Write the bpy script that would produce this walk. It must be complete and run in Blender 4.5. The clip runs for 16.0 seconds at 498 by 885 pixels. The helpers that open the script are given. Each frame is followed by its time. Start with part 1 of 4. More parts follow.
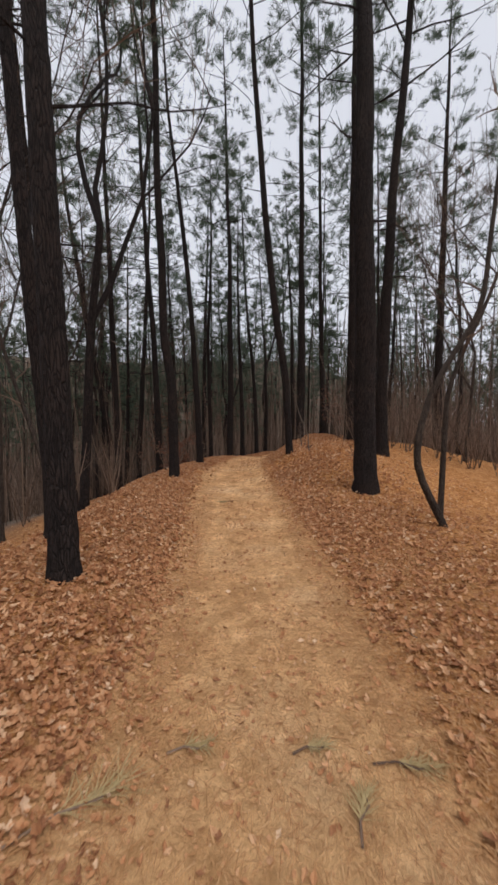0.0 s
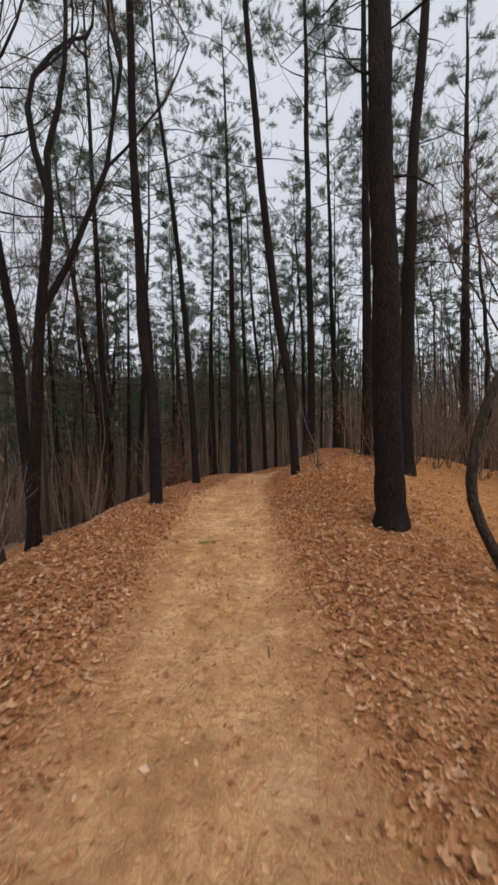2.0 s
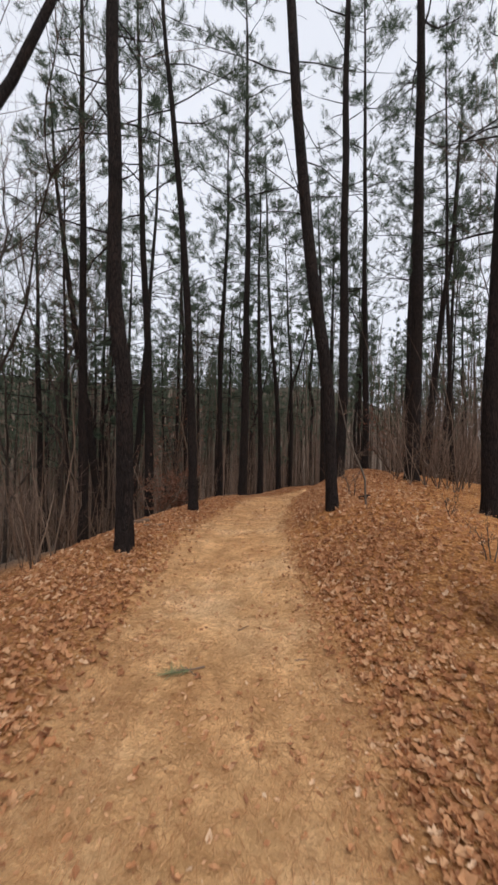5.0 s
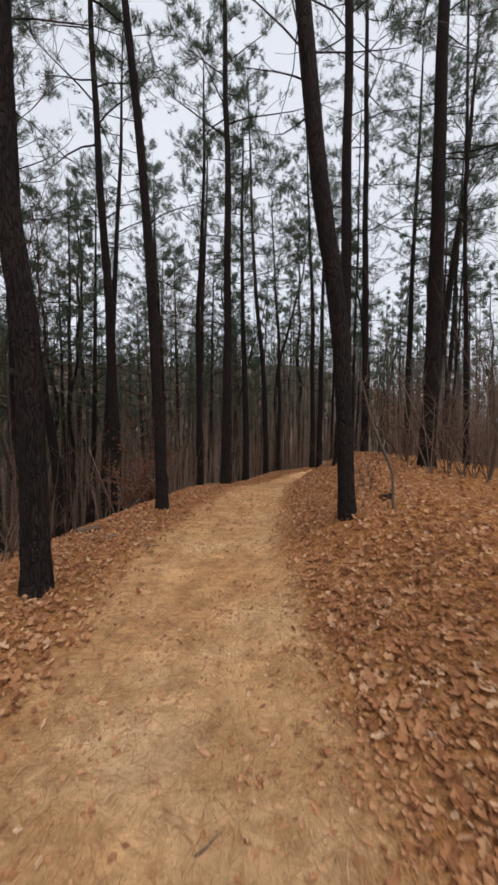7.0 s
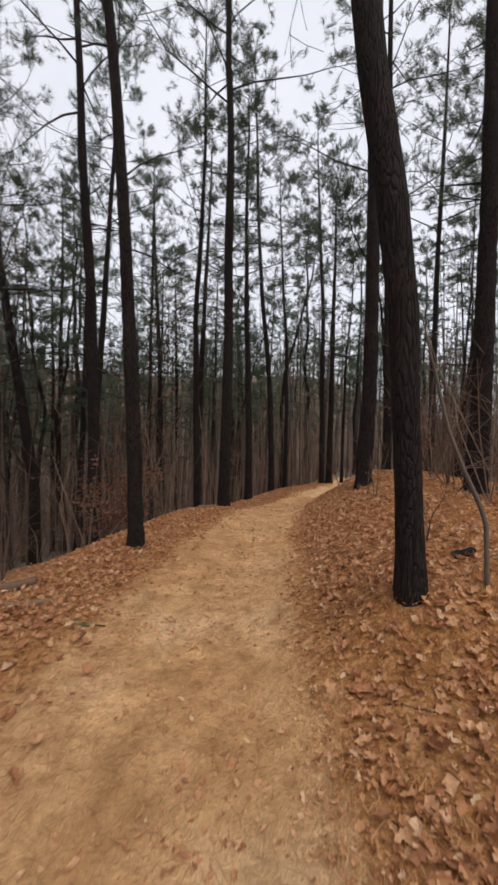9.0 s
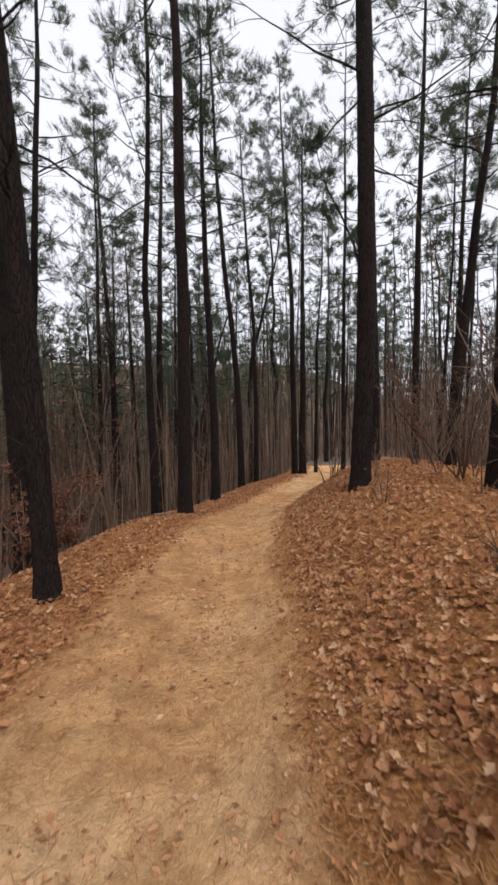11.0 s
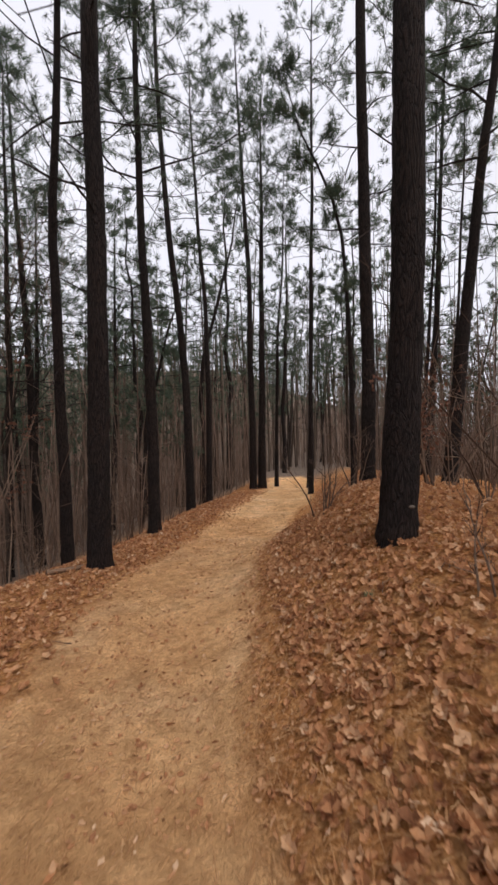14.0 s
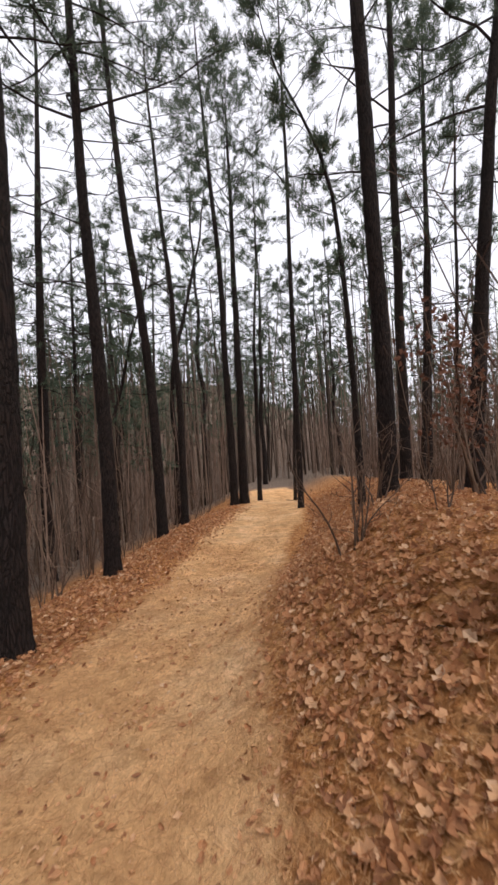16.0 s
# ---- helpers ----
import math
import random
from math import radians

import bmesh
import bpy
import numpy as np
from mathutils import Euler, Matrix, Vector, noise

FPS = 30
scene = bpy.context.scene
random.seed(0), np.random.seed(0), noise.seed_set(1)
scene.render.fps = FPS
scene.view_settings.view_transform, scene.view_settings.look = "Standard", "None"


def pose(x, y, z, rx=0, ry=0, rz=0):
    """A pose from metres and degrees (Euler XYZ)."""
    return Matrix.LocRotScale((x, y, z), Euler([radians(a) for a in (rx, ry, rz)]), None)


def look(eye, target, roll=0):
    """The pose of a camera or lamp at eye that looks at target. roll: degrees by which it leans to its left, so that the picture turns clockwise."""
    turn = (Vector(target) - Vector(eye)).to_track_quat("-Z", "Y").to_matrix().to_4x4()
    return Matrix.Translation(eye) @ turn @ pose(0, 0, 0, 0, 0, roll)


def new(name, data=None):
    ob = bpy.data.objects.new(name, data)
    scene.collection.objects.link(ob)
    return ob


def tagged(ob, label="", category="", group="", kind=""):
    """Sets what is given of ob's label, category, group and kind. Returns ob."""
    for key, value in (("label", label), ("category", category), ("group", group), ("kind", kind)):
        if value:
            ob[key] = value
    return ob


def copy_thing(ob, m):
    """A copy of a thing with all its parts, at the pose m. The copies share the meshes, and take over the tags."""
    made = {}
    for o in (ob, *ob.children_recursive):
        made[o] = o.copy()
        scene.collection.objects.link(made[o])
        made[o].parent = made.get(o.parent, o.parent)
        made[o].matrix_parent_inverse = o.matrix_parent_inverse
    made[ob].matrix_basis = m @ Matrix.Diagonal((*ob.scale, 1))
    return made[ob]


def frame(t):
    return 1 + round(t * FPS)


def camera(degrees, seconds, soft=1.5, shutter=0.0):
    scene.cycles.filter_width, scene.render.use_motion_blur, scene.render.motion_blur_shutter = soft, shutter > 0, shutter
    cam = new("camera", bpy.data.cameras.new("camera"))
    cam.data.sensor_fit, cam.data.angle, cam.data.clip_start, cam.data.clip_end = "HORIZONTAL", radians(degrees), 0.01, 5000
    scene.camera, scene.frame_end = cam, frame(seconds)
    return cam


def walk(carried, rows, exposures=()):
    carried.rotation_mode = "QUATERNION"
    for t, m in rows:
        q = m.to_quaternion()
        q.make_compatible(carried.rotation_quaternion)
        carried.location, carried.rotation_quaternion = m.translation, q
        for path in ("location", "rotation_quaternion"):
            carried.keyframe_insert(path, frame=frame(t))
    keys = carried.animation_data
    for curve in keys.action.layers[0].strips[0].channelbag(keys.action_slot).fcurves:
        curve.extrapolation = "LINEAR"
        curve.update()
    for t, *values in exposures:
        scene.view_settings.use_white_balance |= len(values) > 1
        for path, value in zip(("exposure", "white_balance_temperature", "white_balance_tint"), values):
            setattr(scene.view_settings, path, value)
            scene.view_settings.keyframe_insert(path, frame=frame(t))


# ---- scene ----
cam = camera(65.7, 16.0, soft=2.7, shutter=0.35)
PATH = [
    (0, (-0.087, 0.121, 1.492), (-0.101, 2.115, 1.347), -0.5),
    (0.5, (0.016, 0.531, 1.476), (-0.059, 2.522, 1.296), -1.1),
    (1, (0.185, 0.876, 1.472), (0.134, 2.87, 1.327), -2.2),
    (1.5, (0.262, 1.261, 1.485), (0.157, 3.253, 1.342), -2.0),
    (2, (0.265, 1.652, 1.485), (0.174, 3.648, 1.411), -1.3),
    (2.5, (0.327, 2.152, 1.467), (0.169, 4.145, 1.446), -0.3),
    (3, (0.274, 2.586, 1.432), (0.054, 4.574, 1.41), -0.5),
    (3.2, (0.27, 2.734, 1.415), (0.055, 4.722, 1.396), -0.3),
    (5.3, (-0.001, 4.399, 1.49), (-0.095, 6.397, 1.482), 1.2),
    (5.5, (-0.014, 4.568, 1.472), (-0.057, 6.568, 1.45), 1.1),
    (6, (-0.059, 5.042, 1.484), (-0.094, 7.041, 1.432), 0.4),
    (6.5, (-0.096, 5.443, 1.49), (-0.093, 7.437, 1.338), -0.4),
    (7, (-0.027, 5.879, 1.499), (-0.089, 7.875, 1.385), 0.1),
    (7.5, (-0.05, 6.281, 1.504), (-0.209, 8.272, 1.397), -0.1),
    (8, (-0.021, 6.71, 1.486), (-0.358, 8.68, 1.408), 0.1),
    (8.5, (-0.033, 7.131, 1.488), (-0.375, 9.101, 1.432), 0.5),
    (9, (-0.029, 7.478, 1.506), (-0.117, 9.475, 1.447), 0.7),
    (9.5, (0.022, 7.924, 1.537), (-0.004, 9.923, 1.471), 0.5),
    (10, (-0.028, 8.355, 1.532), (0.016, 10.351, 1.406), 0.2),
    (10.2, (-0.024, 8.508, 1.53), (0.033, 10.503, 1.413), -0.1),
    (12.3, (-0.082, 10.059, 1.459), (-0.003, 12.054, 1.339), -2.0),
    (12.5, (-0.063, 10.231, 1.456), (0.022, 12.226, 1.341), -1.9),
    (13, (-0.022, 10.685, 1.431), (0.121, 12.678, 1.35), -1.2),
    (13.5, (0.0, 11.063, 1.421), (0.304, 13.038, 1.342), -1.0),
    (14, (0.068, 11.528, 1.416), (0.394, 13.499, 1.34), -0.9),
    (14.5, (0.092, 11.91, 1.398), (0.472, 13.873, 1.376), -1.0),
    (15, (0.15, 12.351, 1.341), (0.532, 14.314, 1.32), -1.2),
    (15.5, (0.158, 12.759, 1.32), (0.567, 14.717, 1.295), -2.4),
    (16, (0.223, 13.105, 1.299), (0.675, 15.053, 1.279), -3.3),
]
walk(cam, [(t, look(eye, target, roll)) for t, eye, target, roll in PATH], exposures=[(0.0, -0.39, 6280, 10), (0.5, -0.28, 6280, 10), (1.0, -0.3, 6300, 10), (2.5, -0.51, 6280, 10), (3.2, -0.48, 6280, 10), (5.5, -0.08, 6250, 9), (6.0, -0.02, 6250, 9), (6.5, -0.34, 6250, 9), (7.0, -0.27, 6250, 9), (8.0, -0.3, 6250, 9), (9.0, -0.15, 6350, 10), (9.5, -0.22, 6350, 10), (10.0, -0.13, 6350, 11), (12.5, 0.06, 6450, 12), (13.0, -0.21, 6450, 13), (13.5, -0.17, 6450, 13), (14.5, 0.02, 6450, 13), (15.0, 0.04, 6450, 13), (15.5, 0.17, 6450, 13), (16.0, 0.25, 6450, 13)])

# ---- overcast daylight ----
SUN_UP, SUN_ROUND = radians(63), radians(150)
world = bpy.data.worlds.new("overcast_sky")
scene.world = world
world.use_nodes = True
wn, wl = world.node_tree.nodes, world.node_tree.links
wn.clear()
w_sky = wn.new("ShaderNodeTexSky")
w_sky.sky_type, w_sky.sun_disc = "NISHITA", False
w_sky.sun_elevation, w_sky.sun_rotation = SUN_UP, SUN_ROUND
w_coord = wn.new("ShaderNodeTexCoord")
w_noise = wn.new("ShaderNodeTexNoise")
w_noise.inputs["Scale"].default_value, w_noise.inputs["Detail"].default_value = 2.2, 5
w_ramp = wn.new("ShaderNodeValToRGB")
w_ramp.color_ramp.elements[0].color = (6.7, 6.75, 7.3, 1)
w_ramp.color_ramp.elements[1].color = (9.0, 9.0, 9.4, 1)
w_mix = wn.new("ShaderNodeMix")
w_mix.data_type = "RGBA"
w_mix.inputs["Factor"].default_value = 0.92
w_back, w_out = wn.new("ShaderNodeBackground"), wn.new("ShaderNodeOutputWorld")
w_back.inputs["Strength"].default_value = 0.13
wl.new(w_coord.outputs["Generated"], w_noise.inputs["Vector"])
wl.new(w_noise.outputs["Fac"], w_ramp.inputs["Fac"])
wl.new(w_sky.outputs["Color"], w_mix.inputs["A"])
wl.new(w_ramp.outputs["Color"], w_mix.inputs["B"])
wl.new(w_mix.outputs["Result"], w_back.inputs["Color"])
wl.new(w_back.outputs["Background"], w_out.inputs["Surface"])

sun = new("sun", bpy.data.lights.new("sun", "SUN"))
sun.data.energy, sun.data.angle, sun.data.color = 3.4, radians(40), (1.0, 0.94, 0.86)
sun.matrix_world = look((0, 0, 40), (-20 * math.sin(SUN_ROUND), -20 * math.cos(SUN_ROUND), 40 - 20 * math.tan(SUN_UP)))


# ---- materials ----
def material(name, rough=0.9, spec=0.2):
    m = bpy.data.materials.new(name)
    m.use_nodes = True
    n, l = m.node_tree.nodes, m.node_tree.links
    b = n["Principled BSDF"]
    b.inputs["Roughness"].default_value = rough
    b.inputs["Specular IOR Level"].default_value = spec
    return m, n, l, b


def noise_node(n, l, vector, scale, detail=4, rough=0.6):
    t = n.new("ShaderNodeTexNoise")
    t.inputs["Scale"].default_value, t.inputs["Detail"].default_value, t.inputs["Roughness"].default_value = scale, detail, rough
    if vector is not None:
        l.new(vector, t.inputs["Vector"])
    return t.outputs["Fac"]


def ramp_node(n, l, fac, *stops):
    r = n.new("ShaderNodeValToRGB")
    e = r.color_ramp.elements
    while len(e) < len(stops):
        e.new(0.5)
    for k, (at, colour) in zip(e, stops):
        k.position, k.color = at, (*colour, 1)
    l.new(fac, r.inputs["Fac"])
    return r.outputs["Color"]


def mix_node(n, l, fac, a, b, blend="MIX"):
    x = n.new("ShaderNodeMix")
    x.data_type, x.blend_type = "RGBA", blend
    for value, socket in ((fac, x.inputs["Factor"]), (a, x.inputs["A"]), (b, x.inputs["B"])):
        if isinstance(value, bpy.types.NodeSocket):
            l.new(value, socket)
        else:
            socket.default_value = value if isinstance(value, float) else (*value, 1)
    return x.outputs["Result"]


def math_node(n, l, op, a, b):
    x = n.new("ShaderNodeMath")
    x.operation = op
    for value, socket in ((a, x.inputs[0]), (b, x.inputs[1])):
        if isinstance(value, bpy.types.NodeSocket):
            l.new(value, socket)
        else:
            socket.default_value = value
    return x.outputs[0]


def bump_node(n, l, b, height, strength, distance):
    x = n.new("ShaderNodeBump")
    x.inputs["Strength"].default_value, x.inputs["Distance"].default_value = strength, distance
    l.new(height, x.inputs["Height"])
    l.new(x.outputs["Normal"], b.inputs["Normal"])


def place(n, l, sx=1, sy=1, sz=1):
    c, m = n.new("ShaderNodeTexCoord"), n.new("ShaderNodeMapping")
    m.inputs["Scale"].default_value = (sx, sy, sz)
    l.new(c.outputs["Object"], m.inputs["Vector"])
    return m.outputs["Vector"]


def bark_material(name, dark, light, reddish):
    m, n, l, b = material(name, 0.92, 0.15)
    v = place(n, l, 1, 1, 0.15)
    vor = n.new("ShaderNodeTexVoronoi")
    vor.feature = "DISTANCE_TO_EDGE"
    vor.inputs["Scale"].default_value = 46
    warp = n.new("ShaderNodeTexNoise")
    warp.inputs["Scale"].default_value = 7
    l.new(v, warp.inputs["Vector"])
    add = n.new("ShaderNodeVectorMath")
    add.operation = "MULTIPLY_ADD"
    l.new(warp.outputs["Color"], add.inputs[0])
    add.inputs[1].default_value = (0.2, 0.2, 0.2)
    l.new(v, add.inputs[2])
    l.new(add.outputs[0], vor.inputs["Vector"])
    crack = ramp_node(n, l, vor.outputs["Distance"], (0.0, (0, 0, 0)), (0.16, (1, 1, 1)))
    fine = noise_node(n, l, place(n, l, 1, 1, 0.5), 60, 5, 0.7)
    wide = noise_node(n, l, place(n, l), 1.3, 3)
    plate = mix_node(n, l, ramp_node(n, l, fine, (0.3, (0, 0, 0)), (0.75, (1, 1, 1))), dark, light)
    plate = mix_node(n, l, ramp_node(n, l, wide, (0.42, (0, 0, 0)), (0.66, (0.75, 0.75, 0.75))), plate, reddish)
    l.new(mix_node(n, l, crack, tuple(0.8 * c for c in dark), plate), b.inputs["Base Color"])
    bump_node(n, l, b, math_node(n, l, "ADD", crack, math_node(n, l, "MULTIPLY", fine, 1.3)), 0.9, 0.024)
    return m


BARK = bark_material("pine_bark", (0.015, 0.0112, 0.0106), (0.045, 0.034, 0.0315), (0.044, 0.029, 0.023))
BARK_GREY = bark_material("grey_bark", (0.05, 0.038, 0.031), (0.115, 0.09, 0.073), (0.085, 0.06, 0.046))


def leaf_like(name, *stops, rough=0.75, through_light=0.25):
    """Leaves and needles: colour varied from piece to piece, with light coming through."""
    m, n, l, b = material(name, rough, 0.25)
    info, geo = n.new("ShaderNodeObjectInfo"), n.new("ShaderNodeNewGeometry")
    fac = math_node(n, l, "FRACT", math_node(n, l, "ADD", geo.outputs["Random Per Island"], info.outputs["Random"]), 0.0)
    colour = ramp_node(n, l, fac, *stops)
    grain = noise_node(n, l, place(n, l), 45, 3)
    colour = mix_node(n, l, 0.5, colour, ramp_node(n, l, grain, (0.3, (0.55, 0.55, 0.55)), (0.7, (1.0, 1.0, 1.0))), "MULTIPLY")
    l.new(colour, b.inputs["Base Color"])
    if through_light:
        t, s = n.new("ShaderNodeBsdfTranslucent"), n.new("ShaderNodeMixShader")
        l.new(colour, t.inputs["Color"])
        s.inputs["Fac"].default_value = through_light
        l.new(b.outputs["BSDF"], s.inputs[1])
        l.new(t.outputs["BSDF"], s.inputs[2])
        l.new(s.outputs["Shader"], n["Material Output"].inputs["Surface"])
    return m


NEEDLE = leaf_like("pine_needles", (0.0, (0.055, 0.082, 0.06)), (0.5, (0.085, 0.118, 0.08)), (1.0, (0.14, 0.16, 0.095)), through_light=0.5)
OAK_LEAF = leaf_like("dead_oak_leaf", (0.0, (0.29, 0.13, 0.065)), (0.3, (0.49, 0.235, 0.11)), (0.7, (0.6, 0.325, 0.165)), (0.92, (0.68, 0.42, 0.24)), (1.0, (0.76, 0.54, 0.36)), through_light=0.35)
STRAW = leaf_like("pine_straw", (0.0, (0.3, 0.14, 0.058)), (0.5, (0.45, 0.235, 0.1)), (1.0, (0.58, 0.35, 0.175)), through_light=0.1)
BEECH_LEAF = leaf_like("withered_beech_leaf", (0.0, (0.12, 0.05, 0.03)), (0.6, (0.2, 0.09, 0.055)), (1.0, (0.28, 0.15, 0.1)))
TWIG = leaf_like("bare_twig", (0.0, (0.062, 0.037, 0.026)), (0.5, (0.132, 0.084, 0.058)), (1.0, (0.24, 0.168, 0.12)), through_light=0)
LOG_WOOD = leaf_like("rotting_log_bark", (0.0, (0.08, 0.047, 0.03)), (1.0, (0.18, 0.108, 0.066)), through_light=0)
DEAD_WOOD = leaf_like("dead_wood", (0.0, (0.1, 0.078, 0.062)), (1.0, (0.16, 0.125, 0.098)), through_light=0)
GREY_NEEDLE = leaf_like("faded_needles", (0.0, (0.36, 0.26, 0.12)), (1.0, (0.48, 0.37, 0.19)))
GREEN_NEEDLE = leaf_like("fresh_green_needles", (0.0, (0.15, 0.17, 0.08)), (1.0, (0.26, 0.26, 0.13)))


def earth_material():
    """Trodden sandy clay where 'worn' is 1, brown needle and leaf litter where it is 0."""
    m, n, l, b = material("forest_earth", 0.95, 0.12)
    v = place(n, l)
    a = n.new("ShaderNodeAttribute")
    a.attribute_name = "worn"
    big, mid, fine = noise_node(n, l, v, 0.9, 4), noise_node(n, l, v, 7, 5, 0.7), noise_node(n, l, v, 70, 5, 0.75)
    sand = ramp_node(n, l, big, (0.3, (0.58, 0.325, 0.15)), (0.5, (0.67, 0.405, 0.2)), (0.72, (0.74, 0.5, 0.29)))
    # pale and dark sand mottling, which also paints in the shading of shallow ripples
    patch = noise_node(n, l, v, 2.6, 5, 0.65)
    sand = mix_node(n, l, 0.75, sand, ramp_node(n, l, patch, (0.34, (0.72, 0.67, 0.6)), (0.5, (1.0, 0.98, 0.95)), (0.66, (1.24, 1.25, 1.26))), "MULTIPLY")
    sand = mix_node(n, l, 0.8, sand, ramp_node(n, l, mid, (0.32, (0.62, 0.56, 0.49)), (0.48, (0.97, 0.96, 0.95)), (0.66, (1.16, 1.16, 1.16))), "MULTIPLY")
    sand = mix_node(n, l, 0.35, sand, ramp_node(n, l, fine, (0.32, (0.64, 0.6, 0.55)), (0.55, (1.12, 1.12, 1.12))), "MULTIPLY")
    grit = noise_node(n, l, v, 24, 4, 0.7)
    sand = mix_node(n, l, 0.4, sand, ramp_node(n, l, grit, (0.36, (0.74, 0.69, 0.63)), (0.5, (1.05, 1.05, 1.05)), (0.7, (1.22, 1.2, 1.17))), "MULTIPLY")
    vor = n.new("ShaderNodeTexVoronoi")
    vor.inputs["Scale"].default_value = 13
    l.new(v, vor.inputs["Vector"])
    sep = n.new("ShaderNodeSeparateColor")
    l.new(vor.outputs["Color"], sep.inputs["Color"])
    litter = ramp_node(n, l, sep.outputs["Red"], (0.0, (0.32, 0.135, 0.05)), (0.5, (0.47, 0.22, 0.083)), (1.0, (0.6, 0.33, 0.145)))
    litter = mix_node(n, l, ramp_node(n, l, mid, (0.35, (0, 0, 0)), (0.7, (0.7, 0.7, 0.7))), litter, (0.52, 0.25, 0.09))
    litter = mix_node(n, l, 0.8, litter, ramp_node(n, l, fine, (0.33, (0.6, 0.53, 0.48)), (0.56, (1.1, 1.1, 1.1))), "MULTIPLY")
    small = n.new("ShaderNodeTexVoronoi")
    small.inputs["Scale"].default_value = 31
    l.new(v, small.inputs["Vector"])
    rim = ramp_node(n, l, small.outputs["Distance"], (0.25, (1.15, 1.15, 1.15)), (0.7, (0.62, 0.56, 0.5)))
    litter = mix_node(n, l, 0.8, litter, rim, "MULTIPLY")
    # 'straw' falls off with distance; far litter has the greying of haze in its colour
    cover = n.new("ShaderNodeAttribute")
    cover.attribute_name = "straw"
    hazed_floor = ramp_node(n, l, sep.outputs["Red"], (0.0, (0.1, 0.074, 0.057)), (1.0, (0.19, 0.145, 0.115)))
    litter = mix_node(n, l, cover.outputs["Fac"], hazed_floor, litter)
    edge = math_node(n, l, "ADD", a.outputs["Fac"], math_node(n, l, "MULTIPLY", math_node(n, l, "SUBTRACT", mid, 0.5), 1.1))
    worn = ramp_node(n, l, edge, (0.32, (0, 0, 0)), (0.68, (1, 1, 1)))
    l.new(mix_node(n, l, worn, litter, sand), b.inputs["Base Color"])
    h = math_node(n, l, "ADD", math_node(n, l, "MULTIPLY", mid, 0.6), math_node(n, l, "MULTIPLY", fine, 0.5))
    bump_node(n, l, b, math_node(n, l, "ADD", math_node(n, l, "ADD", h, patch), math_node(n, l, "MULTIPLY", grit, 0.5)), 1.0, 0.06)
    return m


EARTH = earth_material()
FAR_TWIG = leaf_like("far_twigs", (0.0, (0.115, 0.077, 0.057)), (0.6, (0.19, 0.13, 0.097)), (1.0, (0.27, 0.19, 0.145)), rough=0.95, through_light=0)
FAR_BARK = leaf_like("far_bark", (0.0, (0.035, 0.025, 0.02)), (0.5, (0.085, 0.06, 0.046)), (0.85, (0.13, 0.093, 0.07)), (1.0, (0.2, 0.15, 0.115)), rough=0.95, through_light=0)


# ---- building helpers ----
def mesh_object(name, verts, faces, mat, parent=None, label="", smooth=False):
    me = bpy.data.meshes.new(name)
    me.from_pydata([tuple(v) for v in verts] if not isinstance(verts, np.ndarray) else verts.tolist(), [], faces if isinstance(faces, list) else faces.tolist())
    me.materials.append(mat)
    if smooth:
        me.polygons.foreach_set("use_smooth", [True] * len(me.polygons))
    me.update()
    ob = new(name, me)
    ob.parent = parent
    return tagged(ob, label)


def part(name, bm, mat, parent, label=""):
    me = bpy.data.meshes.new(name)
    bm.to_mesh(me)
    bm.free()
    me.materials.append(mat)
    ob = new(name, me)
    ob.parent = parent
    return tagged(ob, label)


